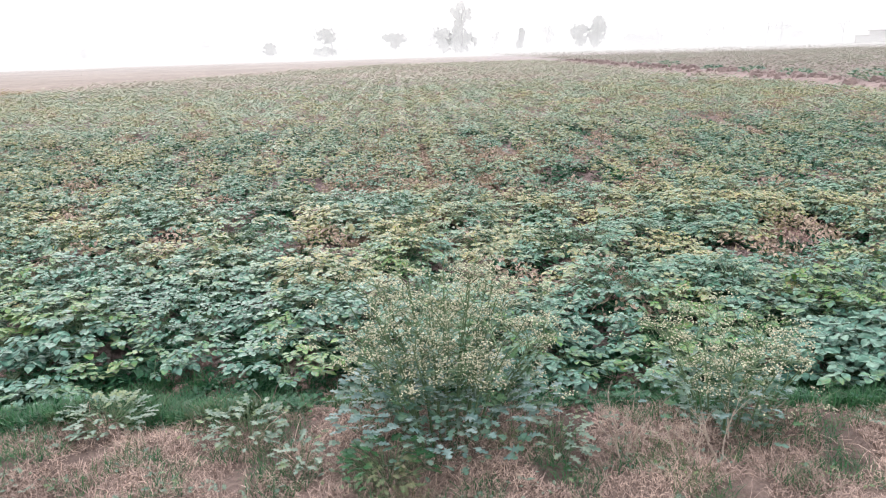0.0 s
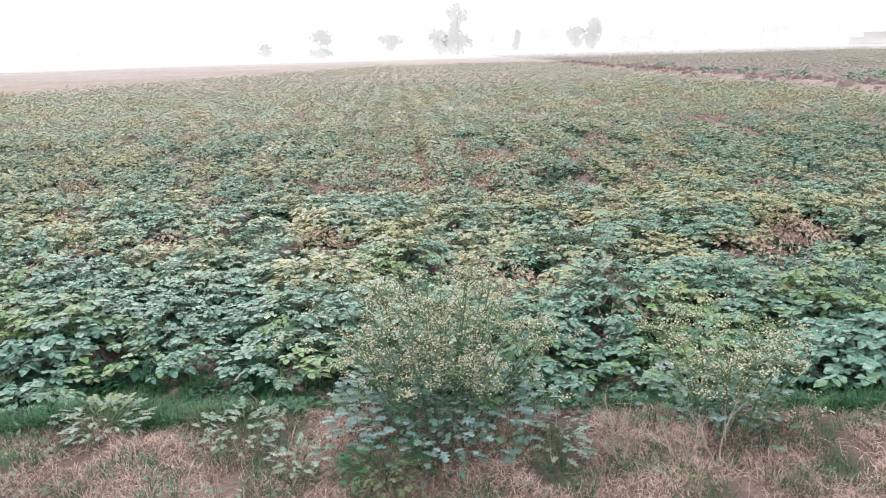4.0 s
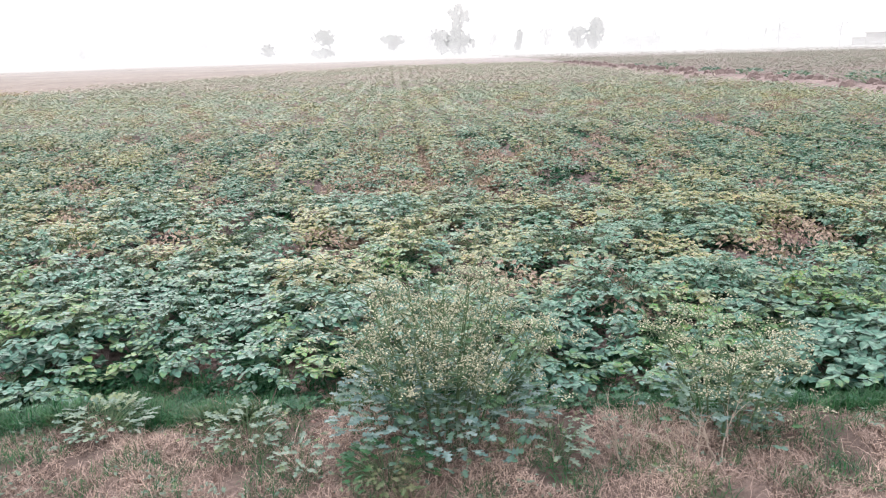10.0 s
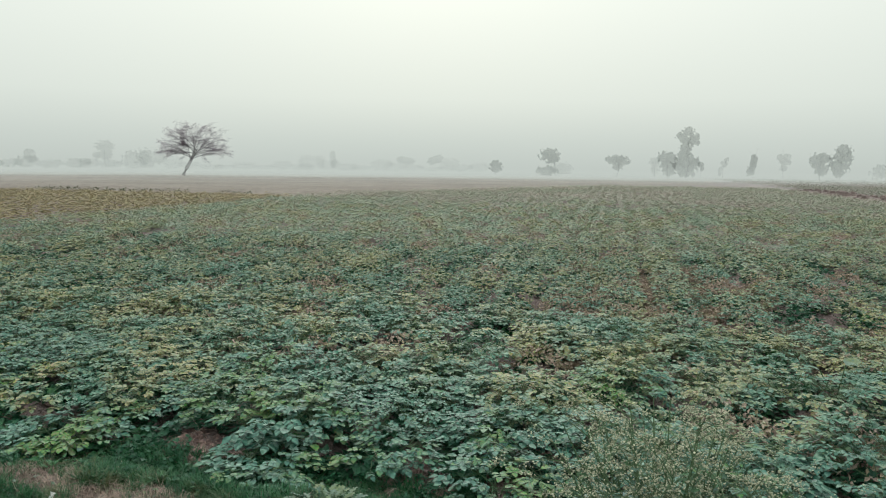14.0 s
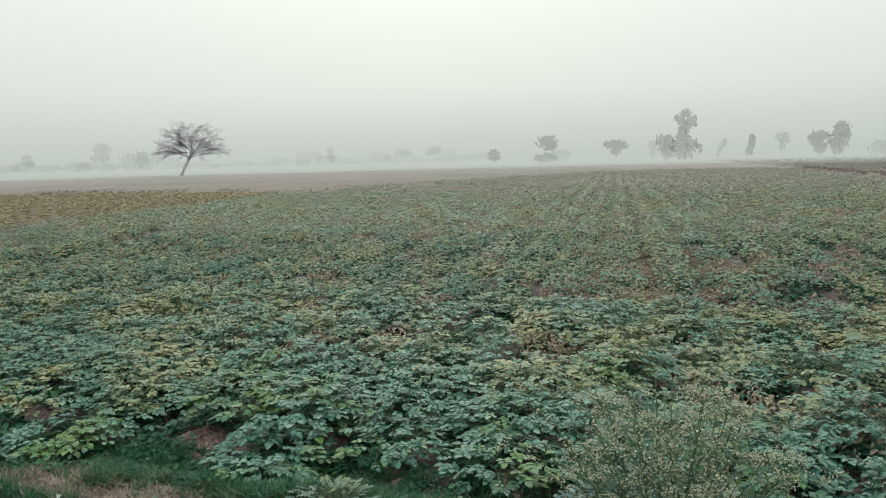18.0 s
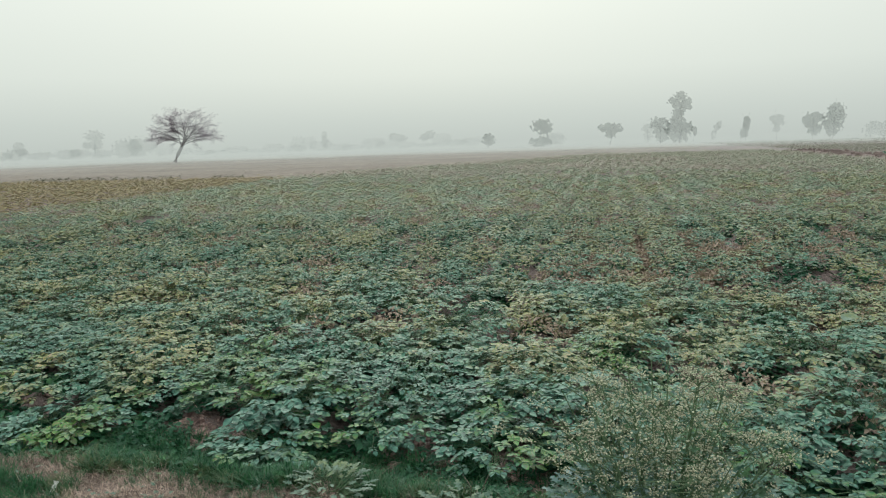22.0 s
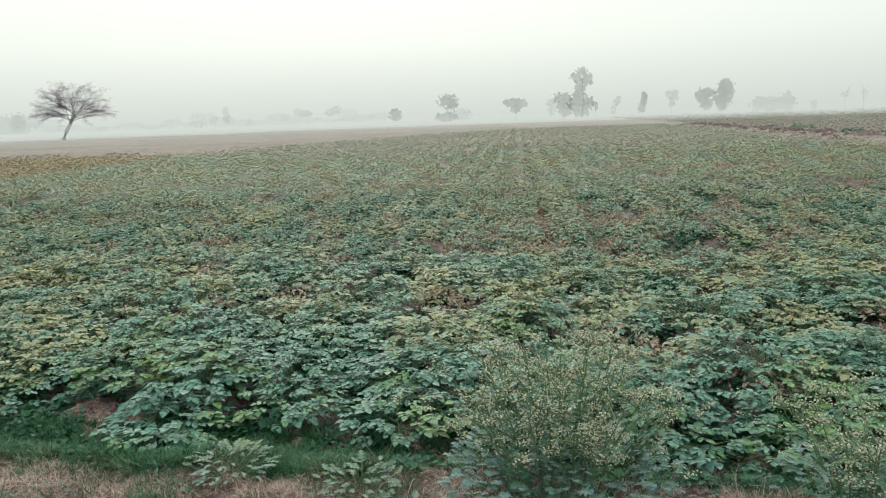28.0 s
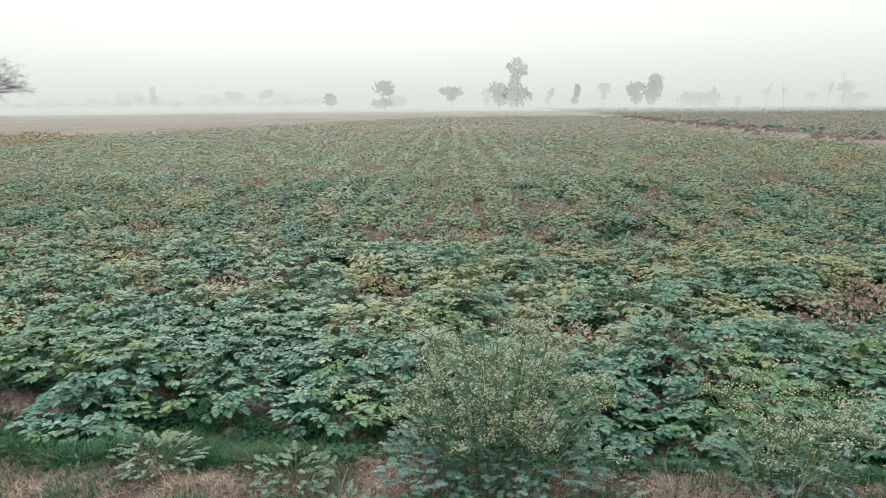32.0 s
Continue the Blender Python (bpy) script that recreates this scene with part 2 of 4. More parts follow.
DARK_LINE_LEAF = leaf_material("dark_line_leaf", [(0.10, 0.125, 0.085), (0.15, 0.15, 0.105), (0.17, 0.145, 0.11)], [(0.09, 0.12, 0.07), (0.12, 0.14, 0.09)], 0.8, (0.5, 0.62), 0.7, 0.15, 0.3)
CROP_YELLOW = leaf_material("yellowing_crop_leaf", [(0.37, 0.285, 0.150), (0.27, 0.250, 0.13), (0.41, 0.305, 0.185), (0.19, 0.225, 0.125)],
                            [(0.14, 0.20, 0.11), (0.22, 0.24, 0.12)], 0.5, (0.60, 0.70), 0.6)
PALE_WEED = leaf_material("pale_weed_leaf", [(0.11, 0.20, 0.15), (0.17, 0.26, 0.20), (0.22, 0.29, 0.23)], [(0.14, 0.22, 0.10), (0.20, 0.26, 0.12)], 4.0, (0.5, 0.62), 0.5)
BLUE_WEED = leaf_material("blue_green_weed_leaf", [(0.11, 0.215, 0.205), (0.185, 0.295, 0.285), (0.25, 0.345, 0.335)], [(0.07, 0.18, 0.12), (0.10, 0.21, 0.15)], 4.0, (0.54, 0.66), 0.5)
WEED = leaf_material("weed_leaf", [(0.060, 0.160, 0.115), (0.130, 0.240, 0.185), (0.210, 0.310, 0.260)], [(0.05, 0.15, 0.055), (0.08, 0.18, 0.075)], 3.0, (0.5, 0.62), 0.5)
GRASS = leaf_material("green_grass", [(0.014, 0.100, 0.040), (0.040, 0.165, 0.055), (0.010, 0.076, 0.036)], [(0.09, 0.15, 0.06), (0.20, 0.18, 0.11)], 2.0, (0.55, 0.7), 0.5, 0.3)
STRAW = rough_material("dry_grass", [(0.3, (0.22, 0.175, 0.158)), (0.5, (0.33, 0.264, 0.238)), (0.7, (0.44, 0.358, 0.320))], 2.2, 60.0, 0.7, 0.2, 0.004, 0.3, 0.9)
FLOWER = rough_material("cream_flower", [(0.3, (0.36, 0.39, 0.28)), (0.7, (0.53, 0.55, 0.42))], 30.0, 200.0, 0.8, 0.2, 0.003, 0.2, 0.4)
STEM = rough_material("green_stem", [(0.3, (0.085, 0.16, 0.085)), (0.7, (0.15, 0.22, 0.12))], 20.0, 120.0, 0.6, 0.2, 0.003)
TWIG = rough_material("dry_twig", [(0.3, (0.34, 0.29, 0.25)), (0.7, (0.48, 0.42, 0.36))], 20.0, 150.0, 0.8, 0.3, 0.003)
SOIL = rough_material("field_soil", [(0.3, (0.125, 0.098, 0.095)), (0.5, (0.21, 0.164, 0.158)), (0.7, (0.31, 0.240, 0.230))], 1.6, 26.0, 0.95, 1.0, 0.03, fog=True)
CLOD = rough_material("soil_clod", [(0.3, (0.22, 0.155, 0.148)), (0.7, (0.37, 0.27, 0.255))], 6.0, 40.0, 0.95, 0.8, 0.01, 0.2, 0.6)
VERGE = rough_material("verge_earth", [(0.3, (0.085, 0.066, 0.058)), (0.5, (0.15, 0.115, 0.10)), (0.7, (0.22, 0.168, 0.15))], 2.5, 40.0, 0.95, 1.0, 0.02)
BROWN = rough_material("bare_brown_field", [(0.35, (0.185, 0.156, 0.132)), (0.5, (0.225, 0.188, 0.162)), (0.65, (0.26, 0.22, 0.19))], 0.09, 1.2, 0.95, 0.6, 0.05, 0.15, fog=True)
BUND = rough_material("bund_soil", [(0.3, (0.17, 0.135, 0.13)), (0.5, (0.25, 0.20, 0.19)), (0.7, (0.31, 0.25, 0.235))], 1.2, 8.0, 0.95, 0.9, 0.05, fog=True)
# haze over the far land, painted as paler and greyer base colours
PALE = rough_material("haze_pale_land", [(0.3, (0.24, 0.225, 0.20)), (0.7, (0.30, 0.28, 0.25))], 0.03, 0.8, 0.9, 0.4, 0.03, 0.2, fog=True)
DISTANT = rough_material("fog_grey_far_land", [(0.3, (0.285, 0.297, 0.288)), (0.7, (0.325, 0.335, 0.322))], 0.01, 0.2, 0.9, 0.1, 0.02, 0.2, fog=True)
# haze before the far trees and shed is put into these materials as transparency
BARK = rough_material("hazed_grey_bark", [(0.3, (0.20, 0.19, 0.18)), (0.7, (0.32, 0.30, 0.28))], 1.5, 9.0, 0.9, 0.5, 0.02, haze_fade=0.74)
THORN_BARK = rough_material("grey_brown_bark", [(0.3, (0.09, 0.068, 0.082)), (0.7, (0.14, 0.11, 0.13))], 1.5, 9.0, 0.9, 0.5, 0.02, haze_fade=0.70, foot=1.0)
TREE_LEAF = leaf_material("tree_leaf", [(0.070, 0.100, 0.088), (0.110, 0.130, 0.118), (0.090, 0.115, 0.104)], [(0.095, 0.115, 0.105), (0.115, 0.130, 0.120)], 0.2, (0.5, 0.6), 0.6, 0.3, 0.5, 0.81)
FAINT_LEAF = leaf_material("hazed_far_tree_leaf", [(0.10, 0.13, 0.12), (0.13, 0.16, 0.15), (0.12, 0.14, 0.13)], [(0.12, 0.15, 0.14), (0.13, 0.16, 0.15)], 0.2, (0.5, 0.6), 0.6, 0.3, 0.5, 0.93, foot=0.7)
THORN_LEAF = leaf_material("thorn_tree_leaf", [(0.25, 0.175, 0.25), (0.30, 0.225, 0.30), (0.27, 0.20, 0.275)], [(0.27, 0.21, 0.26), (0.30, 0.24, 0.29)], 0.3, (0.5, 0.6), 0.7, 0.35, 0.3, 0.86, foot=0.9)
PAPER = rough_material("white_scrap", [(0.3, (0.72, 0.73, 0.74)), (0.7, (0.82, 0.82, 0.82))], 20.0, 120.0, 0.6, 0.2, 0.003)
PLASTER = rough_material("grey_plaster", [(0.3, (0.38, 0.38, 0.37)), (0.7, (0.5, 0.5, 0.48))], 0.5, 4.0, 0.9, 0.2, 0.01, haze_fade=0.62)


# ---- mesh helpers ----
RNG = np.random.default_rng(7)


def mesh_from(name, verts, faces, mats, slots=None, smooth=False):
    """A mesh from arrays; faces is an (n, 3) or (n, 4) array."""
    me = bpy.data.meshes.new(name)
    verts, faces = np.asarray(verts, np.float32), np.asarray(faces, np.int32)
    k = faces.shape[1]
    me.vertices.add(len(verts))
    me.vertices.foreach_set("co", verts.ravel())
    me.loops.add(faces.size)
    me.loops.foreach_set("vertex_index", faces.ravel())
    me.polygons.add(len(faces))
    me.polygons.foreach_set("loop_start", np.arange(0, faces.size, k, dtype=np.int32))
    for m in mats:
        me.materials.append(m)
    if slots is not None:
        me.polygons.foreach_set("material_index", np.asarray(slots, np.int32))
    me.polygons.foreach_set("use_smooth", np.full(len(faces), smooth))
    me.update(calc_edges=True)
    return me


def put(name, verts, faces, mats, parent=None, label="", slots=None, smooth=False):
    """One mesh object, under a thing or on its own."""
    ob = new(name, mesh_from(name, verts, faces, mats, slots, smooth))
    if parent is not None:
        ob.parent = parent
    if label:
        tagged(ob, label)
    return ob


def turns(yaw, pitch, roll):
    """Rotation matrices (n, 3, 3): roll about y, then pitch about x, then yaw about z; a leaf points along its y."""
    cy, sy, cp, sp, cr, sr = np.cos(yaw), np.sin(yaw), np.cos(pitch), np.sin(pitch), np.cos(roll), np.sin(roll)
    o, z = np.ones_like(yaw), np.zeros_like(yaw)
    a = np.stack([cy, -sy, z, sy, cy, z, z, z, o], -1).reshape(-1, 3, 3)
    b = np.stack([o, z, z, z, cp, -sp, z, sp, cp], -1).reshape(-1, 3, 3)
    c = np.stack([cr, z, sr, z, o, z, -sr, z, cr], -1).reshape(-1, 3, 3)
    return a @ b @ c


def scatter(template, faces, at, rot, size):
    """Copies of a template (k, 3) at the places at (n, 3), turned and sized, in one pair of arrays."""
    size = np.asarray(size, float)
    size = size[:, None] if size.ndim == 1 else size
    v = np.einsum("nij,nkj->nki", rot, template[None] * size[:, None, :]) + at[:, None, :]
    f = faces[None] + (np.arange(len(at)) * len(template))[:, None, None]
    return v.reshape(-1, 3), f.reshape(-1, faces.shape[1])


def merged(pieces):
    vs, fs, base = [], [], 0
    for v, f in pieces:
        vs.append(v), fs.append(f + base)
        base += len(v)
    return np.concatenate(vs), np.concatenate(fs)


# blade shapes, one unit long along y, z up
FINE_LEAF = np.array([(0, 0, 0), (-.24, .18, .05), (-.36, .42, .06), (-.24, .72, .0), (0, 1, -.10), (.24, .72, .0), (.36, .42, .06), (.24, .18, .05), (0, .40, -.03), (0, .72, -.05)])
FINE_FACES = np.array([(0, 8, 1), (1, 8, 2), (2, 8, 9), (2, 9, 3), (3, 9, 4), (4, 9, 5), (5, 9, 6), (6, 9, 8), (6, 8, 7), (7, 8, 0)])
FOLD_LEAF = np.array([(0, 0, 0), (-.36, .45, .07), (0, 1, -.08), (.36, .45, .07)])
FOLD_FACES = np.array([(0, 2, 1), (0, 3, 2)])


def tube(points, radii, sides=5):
    """A tapered tube along points."""
    pts, radii = np.asarray(points, float), np.asarray(radii, float)
    d = np.gradient(pts, axis=0)
    d /= np.linalg.norm(d, axis=1, keepdims=True) + 1e-9
    ref = np.where(np.abs(d[:, 2:3]) > 0.9, [[1.0, 0, 0]], [[0, 0, 1.0]])
    a = np.cross(d, ref)
    a /= np.linalg.norm(a, axis=1, keepdims=True) + 1e-9
    b = np.cross(d, a)
    ang = np.arange(sides) * 2 * np.pi / sides
    ring = pts[:, None] + radii[:, None, None] * (np.cos(ang)[None, :, None] * a[:, None] + np.sin(ang)[None, :, None] * b[:, None])
    n = len(pts)
    i, j = np.meshgrid(np.arange(n - 1), np.arange(sides), indexing="ij")
    q0, q1 = i * sides + j, i * sides + (j + 1) % sides
    f = np.stack([q0, q1, q1 + sides, q0 + sides], -1).reshape(-1, 4)
    return ring.reshape(-1, 3), f


def smooth_noise(x, y, scale, seed=0):
    """Cheap smooth noise in 0..1 from a few waves."""
    r = np.random.default_rng(100 + seed)
    s = np.zeros_like(np.asarray(x, float))
    for _ in range(7):
        a, p, k = r.uniform(0, 2 * np.pi), r.uniform(0, 2 * np.pi), r.uniform(0.5, 1.6) / scale
        s = s + np.sin((np.cos(a) * x + np.sin(a) * y) * k * 2 * np.pi + p)
    return np.clip(0.5 + s / 7.5, 0, 1)


# ---- the lie of the land ----
ROW, ROW_AT = 0.69, 0.685               # crop rows run along y


def crop_edge(x):
    return 3.62 - 0.10 * x * (x > 0) - 0.04 * x * (x < 0)


def land(x, y):
    """Height of the ground."""
    e = crop_edge(x)
    infield = np.clip((y - e) / 0.6, 0, 1)
    ridge = 0.055 * np.cos(2 * np.pi * (x - ROW_AT) / ROW) * infield * np.clip((70 - y) / 30, 0, 1) * (x > -60) * (x < 14.0)
    verge = (0.09 + 0.05 * (smooth_noise(x, y, 0.45, 6) - 0.5)) * np.clip((e - 0.15 - y) / 0.35, 0, 1)
    ditch = -0.05 * np.exp(-((y - e + 0.05) / 0.16) ** 2)
    near = np.clip((30 - np.hypot(x, y)) / 20, 0, 1)
    bumps = 0.03 * (smooth_noise(x, y, 0.9, 1) - 0.5) + 0.025 * (smooth_noise(x, y, 0.31, 2) - 0.5) * near
    bund = 0.28 * np.exp(-((x - 15.3) / 0.8) ** 2) * (y > 6) * np.clip((75 - y) / 8, 0, 1)
    cross = 0.18 * np.exp(-((y - 55.0 + 0.3 * x) / 0.5) ** 2) * (x > -0.6) * (x < 5.5) + 0.18 * np.exp(-((y - 39.0) / 0.5) ** 2) * (x < -18)
    return ridge + verge + ditch + bumps * (y > -20) + bund + cross


def spaced(stops):
    """Grid lines: from, to, step, in turn."""
    out = []
    for a, b, s in stops:
        out.extend(np.arange(a, b - 1e-6, s))
    out.append(stops[-1][1])
    return np.array(out)


gx = spaced([(-2500, -400, 300), (-400, -60, 20), (-60, -12, 1.0), (-12, 9, 0.105), (9, 22, 0.4), (22, 60, 2), (60, 400, 20), (400, 2500, 300)])
gy = spaced([(-2500, -100, 400), (-100, -4, 8), (-4, 2.0, 0.4), (2.0, 4.6, 0.08), (4.6, 14, 0.2), (14, 80, 1.0), (80, 400, 16), (400, 2500, 300)])
GX, GY = np.meshgrid(gx, gy, indexing="ij")
gv = np.stack([GX, GY, land(GX, GY)], -1).reshape(-1, 3)
ii, jj = np.meshgrid(np.arange(len(gx) - 1), np.arange(len(gy) - 1), indexing="ij")
g0 = ii * len(gy) + jj
gf = np.stack([g0, g0 + len(gy), g0 + len(gy) + 1, g0 + 1], -1).reshape(-1, 4)
gc = gv[gf].mean(axis=1)
zone = np.zeros(len(gf), int)
cx, cy_ = gc[:, 0], gc[:, 1]
zone[cy_ < crop_edge(cx) - 0.22] = 1
zone[(cy_ > 46 + 2.2 * (cx + 15)) & (cy_ > 46) & (cx < 14)] = 2
zone[(cy_ > 38) & (cx < -17)] = 2
zone[cx < -75] = 2
zone[(np.abs(cx - 15.4) < 1.6) & (cy_ > 6) & (cy_ < 90)] = 3
# land past these radii takes the colours paled for haze
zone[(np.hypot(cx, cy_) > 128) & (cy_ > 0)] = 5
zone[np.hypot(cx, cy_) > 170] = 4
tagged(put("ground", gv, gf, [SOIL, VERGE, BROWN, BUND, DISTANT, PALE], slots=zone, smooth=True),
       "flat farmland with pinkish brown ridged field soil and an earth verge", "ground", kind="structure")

# bare places in the crop, x, y, radius
BARE = [(-1.19, 3.70, 0.27), (-0.39, 3.50, 0.24), (1.02, 3.38, 0.28), (2.10, 3.32, 0.26), (-2.55, 3.92, 0.28), (-0.33, 7.0, 0.30), (0.37, 6.7, 0.28),
        (1.80, 6.6, 0.36), (1.80, 7.9, 0.34), (-0.33, 8.6, 0.34), (0.37, 8.7, 0.34), (1.05, 8.8, 0.34), (1.05, 11.2, 0.46), (0.36, 11.6, 0.42), (-0.40, 9.9, 0.36),
        (1.74, 11.2, 0.42), (-5.1, 7.2, 0.36), (-1.07, 8.6, 0.26), (-1.05, 5.7, 0.24), (3.4, 6.3, 0.30), (0.65, 5.1, 0.26), (-0.4, 4.55, 0.24), (1.5, 4.7, 0.24),
        (-4.0, 7.3, 0.24), (-6.7, 11.7, 0.40), (-3.4, 7.9, 0.26), (-2.2, 6.2, 0.24), (2.6, 8.4, 0.30), (3.3, 9.6, 0.34)]


def wilted(x, y):
    """Where the crop has withered away in patches."""
    return (smooth_noise(x, y * 0.7, 0.95, 21) > 0.775 + 0.06 * (x < -3)) & (y > 4.4)


def bare_furrow(x, y):
    """Furrows that lie open for a stretch."""
    wide = np.where(smooth_noise(x * 0.8, y, 1.9, 62) > 0.38, 0.03 + 0.15 * smooth_noise(x * 0.4, y, 0.9, 61), 0.0)
    gap = np.zeros(len(x), bool)
    for at, y0, y1 in ((-0.34, 6.2, 10.8), (0.35, 6.0, 13.5), (1.04, 7.8, 15.0), (1.76, 5.8, 13.0), (2.44, 7.5, 12.0), (-1.03, 8.0, 11.0)):
        gap |= (np.abs(x - at) < wide) & (y > y0) & (y < y1)
    return gap


def poor(x, y):
    """Gaps in the crop where only withered remains lie."""
    gap = np.zeros(len(x), bool)
    for bx, by, br in BARE:
        gap |= np.hypot(x - bx, (y - by) * 0.8) < br
    return gap & (y > 4.4)


def kept(x, y, chance=0.93):
    ok = (RNG.random(len(x)) < chance) & ~wilted(x, y)
    for bx, by, br in BARE:
        ok &= np.hypot(x - bx, (y - by) * 0.8) > br * (1.0 if by < 4.4 else 0.62)
    return ok


def stand(y0, y1, step, x0=-20.0, x1=14.2):
    """Places of crop plants along the rows between y0 and y1."""
    rows = ROW_AT + ROW * np.arange(math.ceil((x0 - ROW_AT) / ROW), math.floor((x1 - ROW_AT) / ROW) + 1)
    ys = np.arange(y0, y1, step)
    X, Y = np.meshgrid(rows, ys, indexing="ij")
    X = X.ravel() + RNG.normal(0, 0.05, X.size)
    Y = Y.ravel() + RNG.uniform(-0.5, 0.5, Y.size) * step
    return X, Y


def compound_leaves(at, yaw, pitch, length, rng, pairs=2, blade=FINE_LEAF, faces=FINE_FACES):
    """Compound leaves: a tip leaflet and pairs of side leaflets, every leaflet a blade of its own."""
    pieces = []
    n = len(at)
    axis = np.stack([-np.sin(yaw) * np.cos(pitch), np.cos(yaw) * np.cos(pitch), np.sin(pitch)], -1)
    spots = [(0.52, 0.0, 1.0)]
    for k in range(pairs):
        spots += [(0.30 - 0.27 * k + 0.12 * (pairs == 1), s * (1.0 + 0.15 * k), 0.86 - 0.16 * k) for s in (1, -1)]
    for along, side, scale in spots:
        p = at + axis * (along * length)[:, None]
        rot = turns(yaw + side + rng.normal(0, 0.16, n), pitch + rng.normal(-0.05, 0.14, n), rng.normal(0, 0.18, n))
        size = 0.50 * length * scale * rng.uniform(0.85, 1.15, n)
        pieces.append(scatter(blade, faces, p, rot, size))
    return merged(pieces)


def plant_leaves(rng, count, radius, height, size=1.0):
    """Where the leaves of one bushy plant sit: place, yaw, pitch, length."""
    yaw = rng.uniform(0, 2 * np.pi, count)
    u = np.sqrt(rng.uniform(0.02, 1, count))
    r = u * radius
    low = rng.random(count) < 0.40
    z = height * (1 - 0.36 * u ** 2) * np.where(low, rng.uniform(0.35, 0.75, count), rng.uniform(0.78, 1.08, count)) + 0.03
    out = yaw + rng.normal(0, 0.5, count)
    at = np.stack([-np.sin(yaw) * r, np.cos(yaw) * r, z], -1)
    pitch = 0.08 - 0.18 * u + rng.normal(0, 0.13, count)
    return at, out, pitch, rng.uniform(0.095, 0.155, count) * size


def crop_plant(seed, radius, height, count, single, leafage):
    """A bushy crop plant: main stems, each with its leaves; single: every compound leaf is a part of its own."""
    rng = np.random.default_rng(seed)
    root = tagged(new("crop_plant"), "bushy green field crop plant with broad leaflets on a soil ridge", "plant", "crop plants")
    at, out, pitch, length = plant_leaves(rng, count, radius, height, 1.0 if single else 0.80)
    side = np.arctan2(-at[:, 0], at[:, 1]) % (2 * np.pi)
    for k in range(5):
        mine = np.where((side >= k * 2 * np.pi / 5) & (side < (k + 1) * 2 * np.pi / 5))[0]
        if len(mine) < 2:
            continue
        mid = at[mine].mean(axis=0) * [0.6, 0.6, 0.75]
        stalks = [tube([(0, 0, -0.03), mid * [0.4, 0.4, 0.6], mid], [0.005, 0.004, 0.003], 4)]
        for q in mine:
            tip = at[q] + np.array([-np.sin(out[q]) * np.cos(pitch[q]), np.cos(out[q]) * np.cos(pitch[q]), np.sin(pitch[q])]) * length[q] * 0.5
            stalks.append(tube([mid, (mid + at[q]) / 2 + [0, 0, -0.015], at[q], tip], [0.0022, 0.0018, 0.0014, 0.001], 3))
        v, f = merged(stalks)
        stem = put("stem", v, f, [STEM], root)
        if single:
            for q in mine:
                one = slice(q, q + 1)
                put("leaf", *compound_leaves(at[one], out[one], pitch[one], length[one], rng), [leafage], stem, smooth=True)
        else:
            v, f = compound_leaves(at[mine], out[mine], pitch[mine], length[mine], rng)
            tagged(put("leaf_spray", v, f, [leafage], stem, smooth=True), kind="stuff")
    return root


# the plants that the camera stands nearest
models = [crop_plant(20 + k, 0.37 + 0.02 * (k % 3), 0.17 + 0.025 * (k % 4), (92 if k < 4 else 112) + 6 * (k % 3), k < 4, CROP_MID if k > 7 else CROP) for k in range(12)]
used = [False] * 12
px, py = stand(3.2, 8.2, 0.33, -9.0, 6.6)
front = (py > crop_edge(px) - 0.08) & (px > -1.25 * py) & (px < 0.95 * py) & kept(px, py)
px, py = px[front], py[front]
for k in range(len(px)):
    s = RNG.uniform(0.78, 1.16) * (0.85 if bare_furrow(px[k:k + 1] + 0.3, py[k:k + 1])[0] or bare_furrow(px[k:k + 1] - 0.3, py[k:k + 1])[0] else 1.0)
    place = pose(px[k], py[k], float(land(px[k], py[k])) - 0.01, 0, 0, RNG.uniform(0, 360)) @ Matrix.Diagonal((s, s, s * RNG.uniform(0.85, 1.15), 1))
    nearest = py[k] < crop_edge(px[k]) + 0.75 and -3.6 < px[k] < 3.0
    which = k % 4 if nearest else 4 + k % 4 + 4 * (RNG.random() < (py[k] - 3.7) / 2.4)
    if used[which]:
        copy_thing(models[which], place).matrix_basis = place
    else:
        models[which].matrix_basis = place
        used[which] = True


# large-leaved plants that lean out over the verge
for x, y, turn, s in ((2.42, 3.42, 20, 1.22), (2.85, 3.40, 140, 1.30), (2.66, 3.74, 250, 1.25)):
    big = copy_thing(models[1], pose(0, 0, 0))
    big.matrix_basis = pose(x, y, float(land(x, y)) - 0.01, 0, 0, turn) @ Matrix.Scale(s, 4)


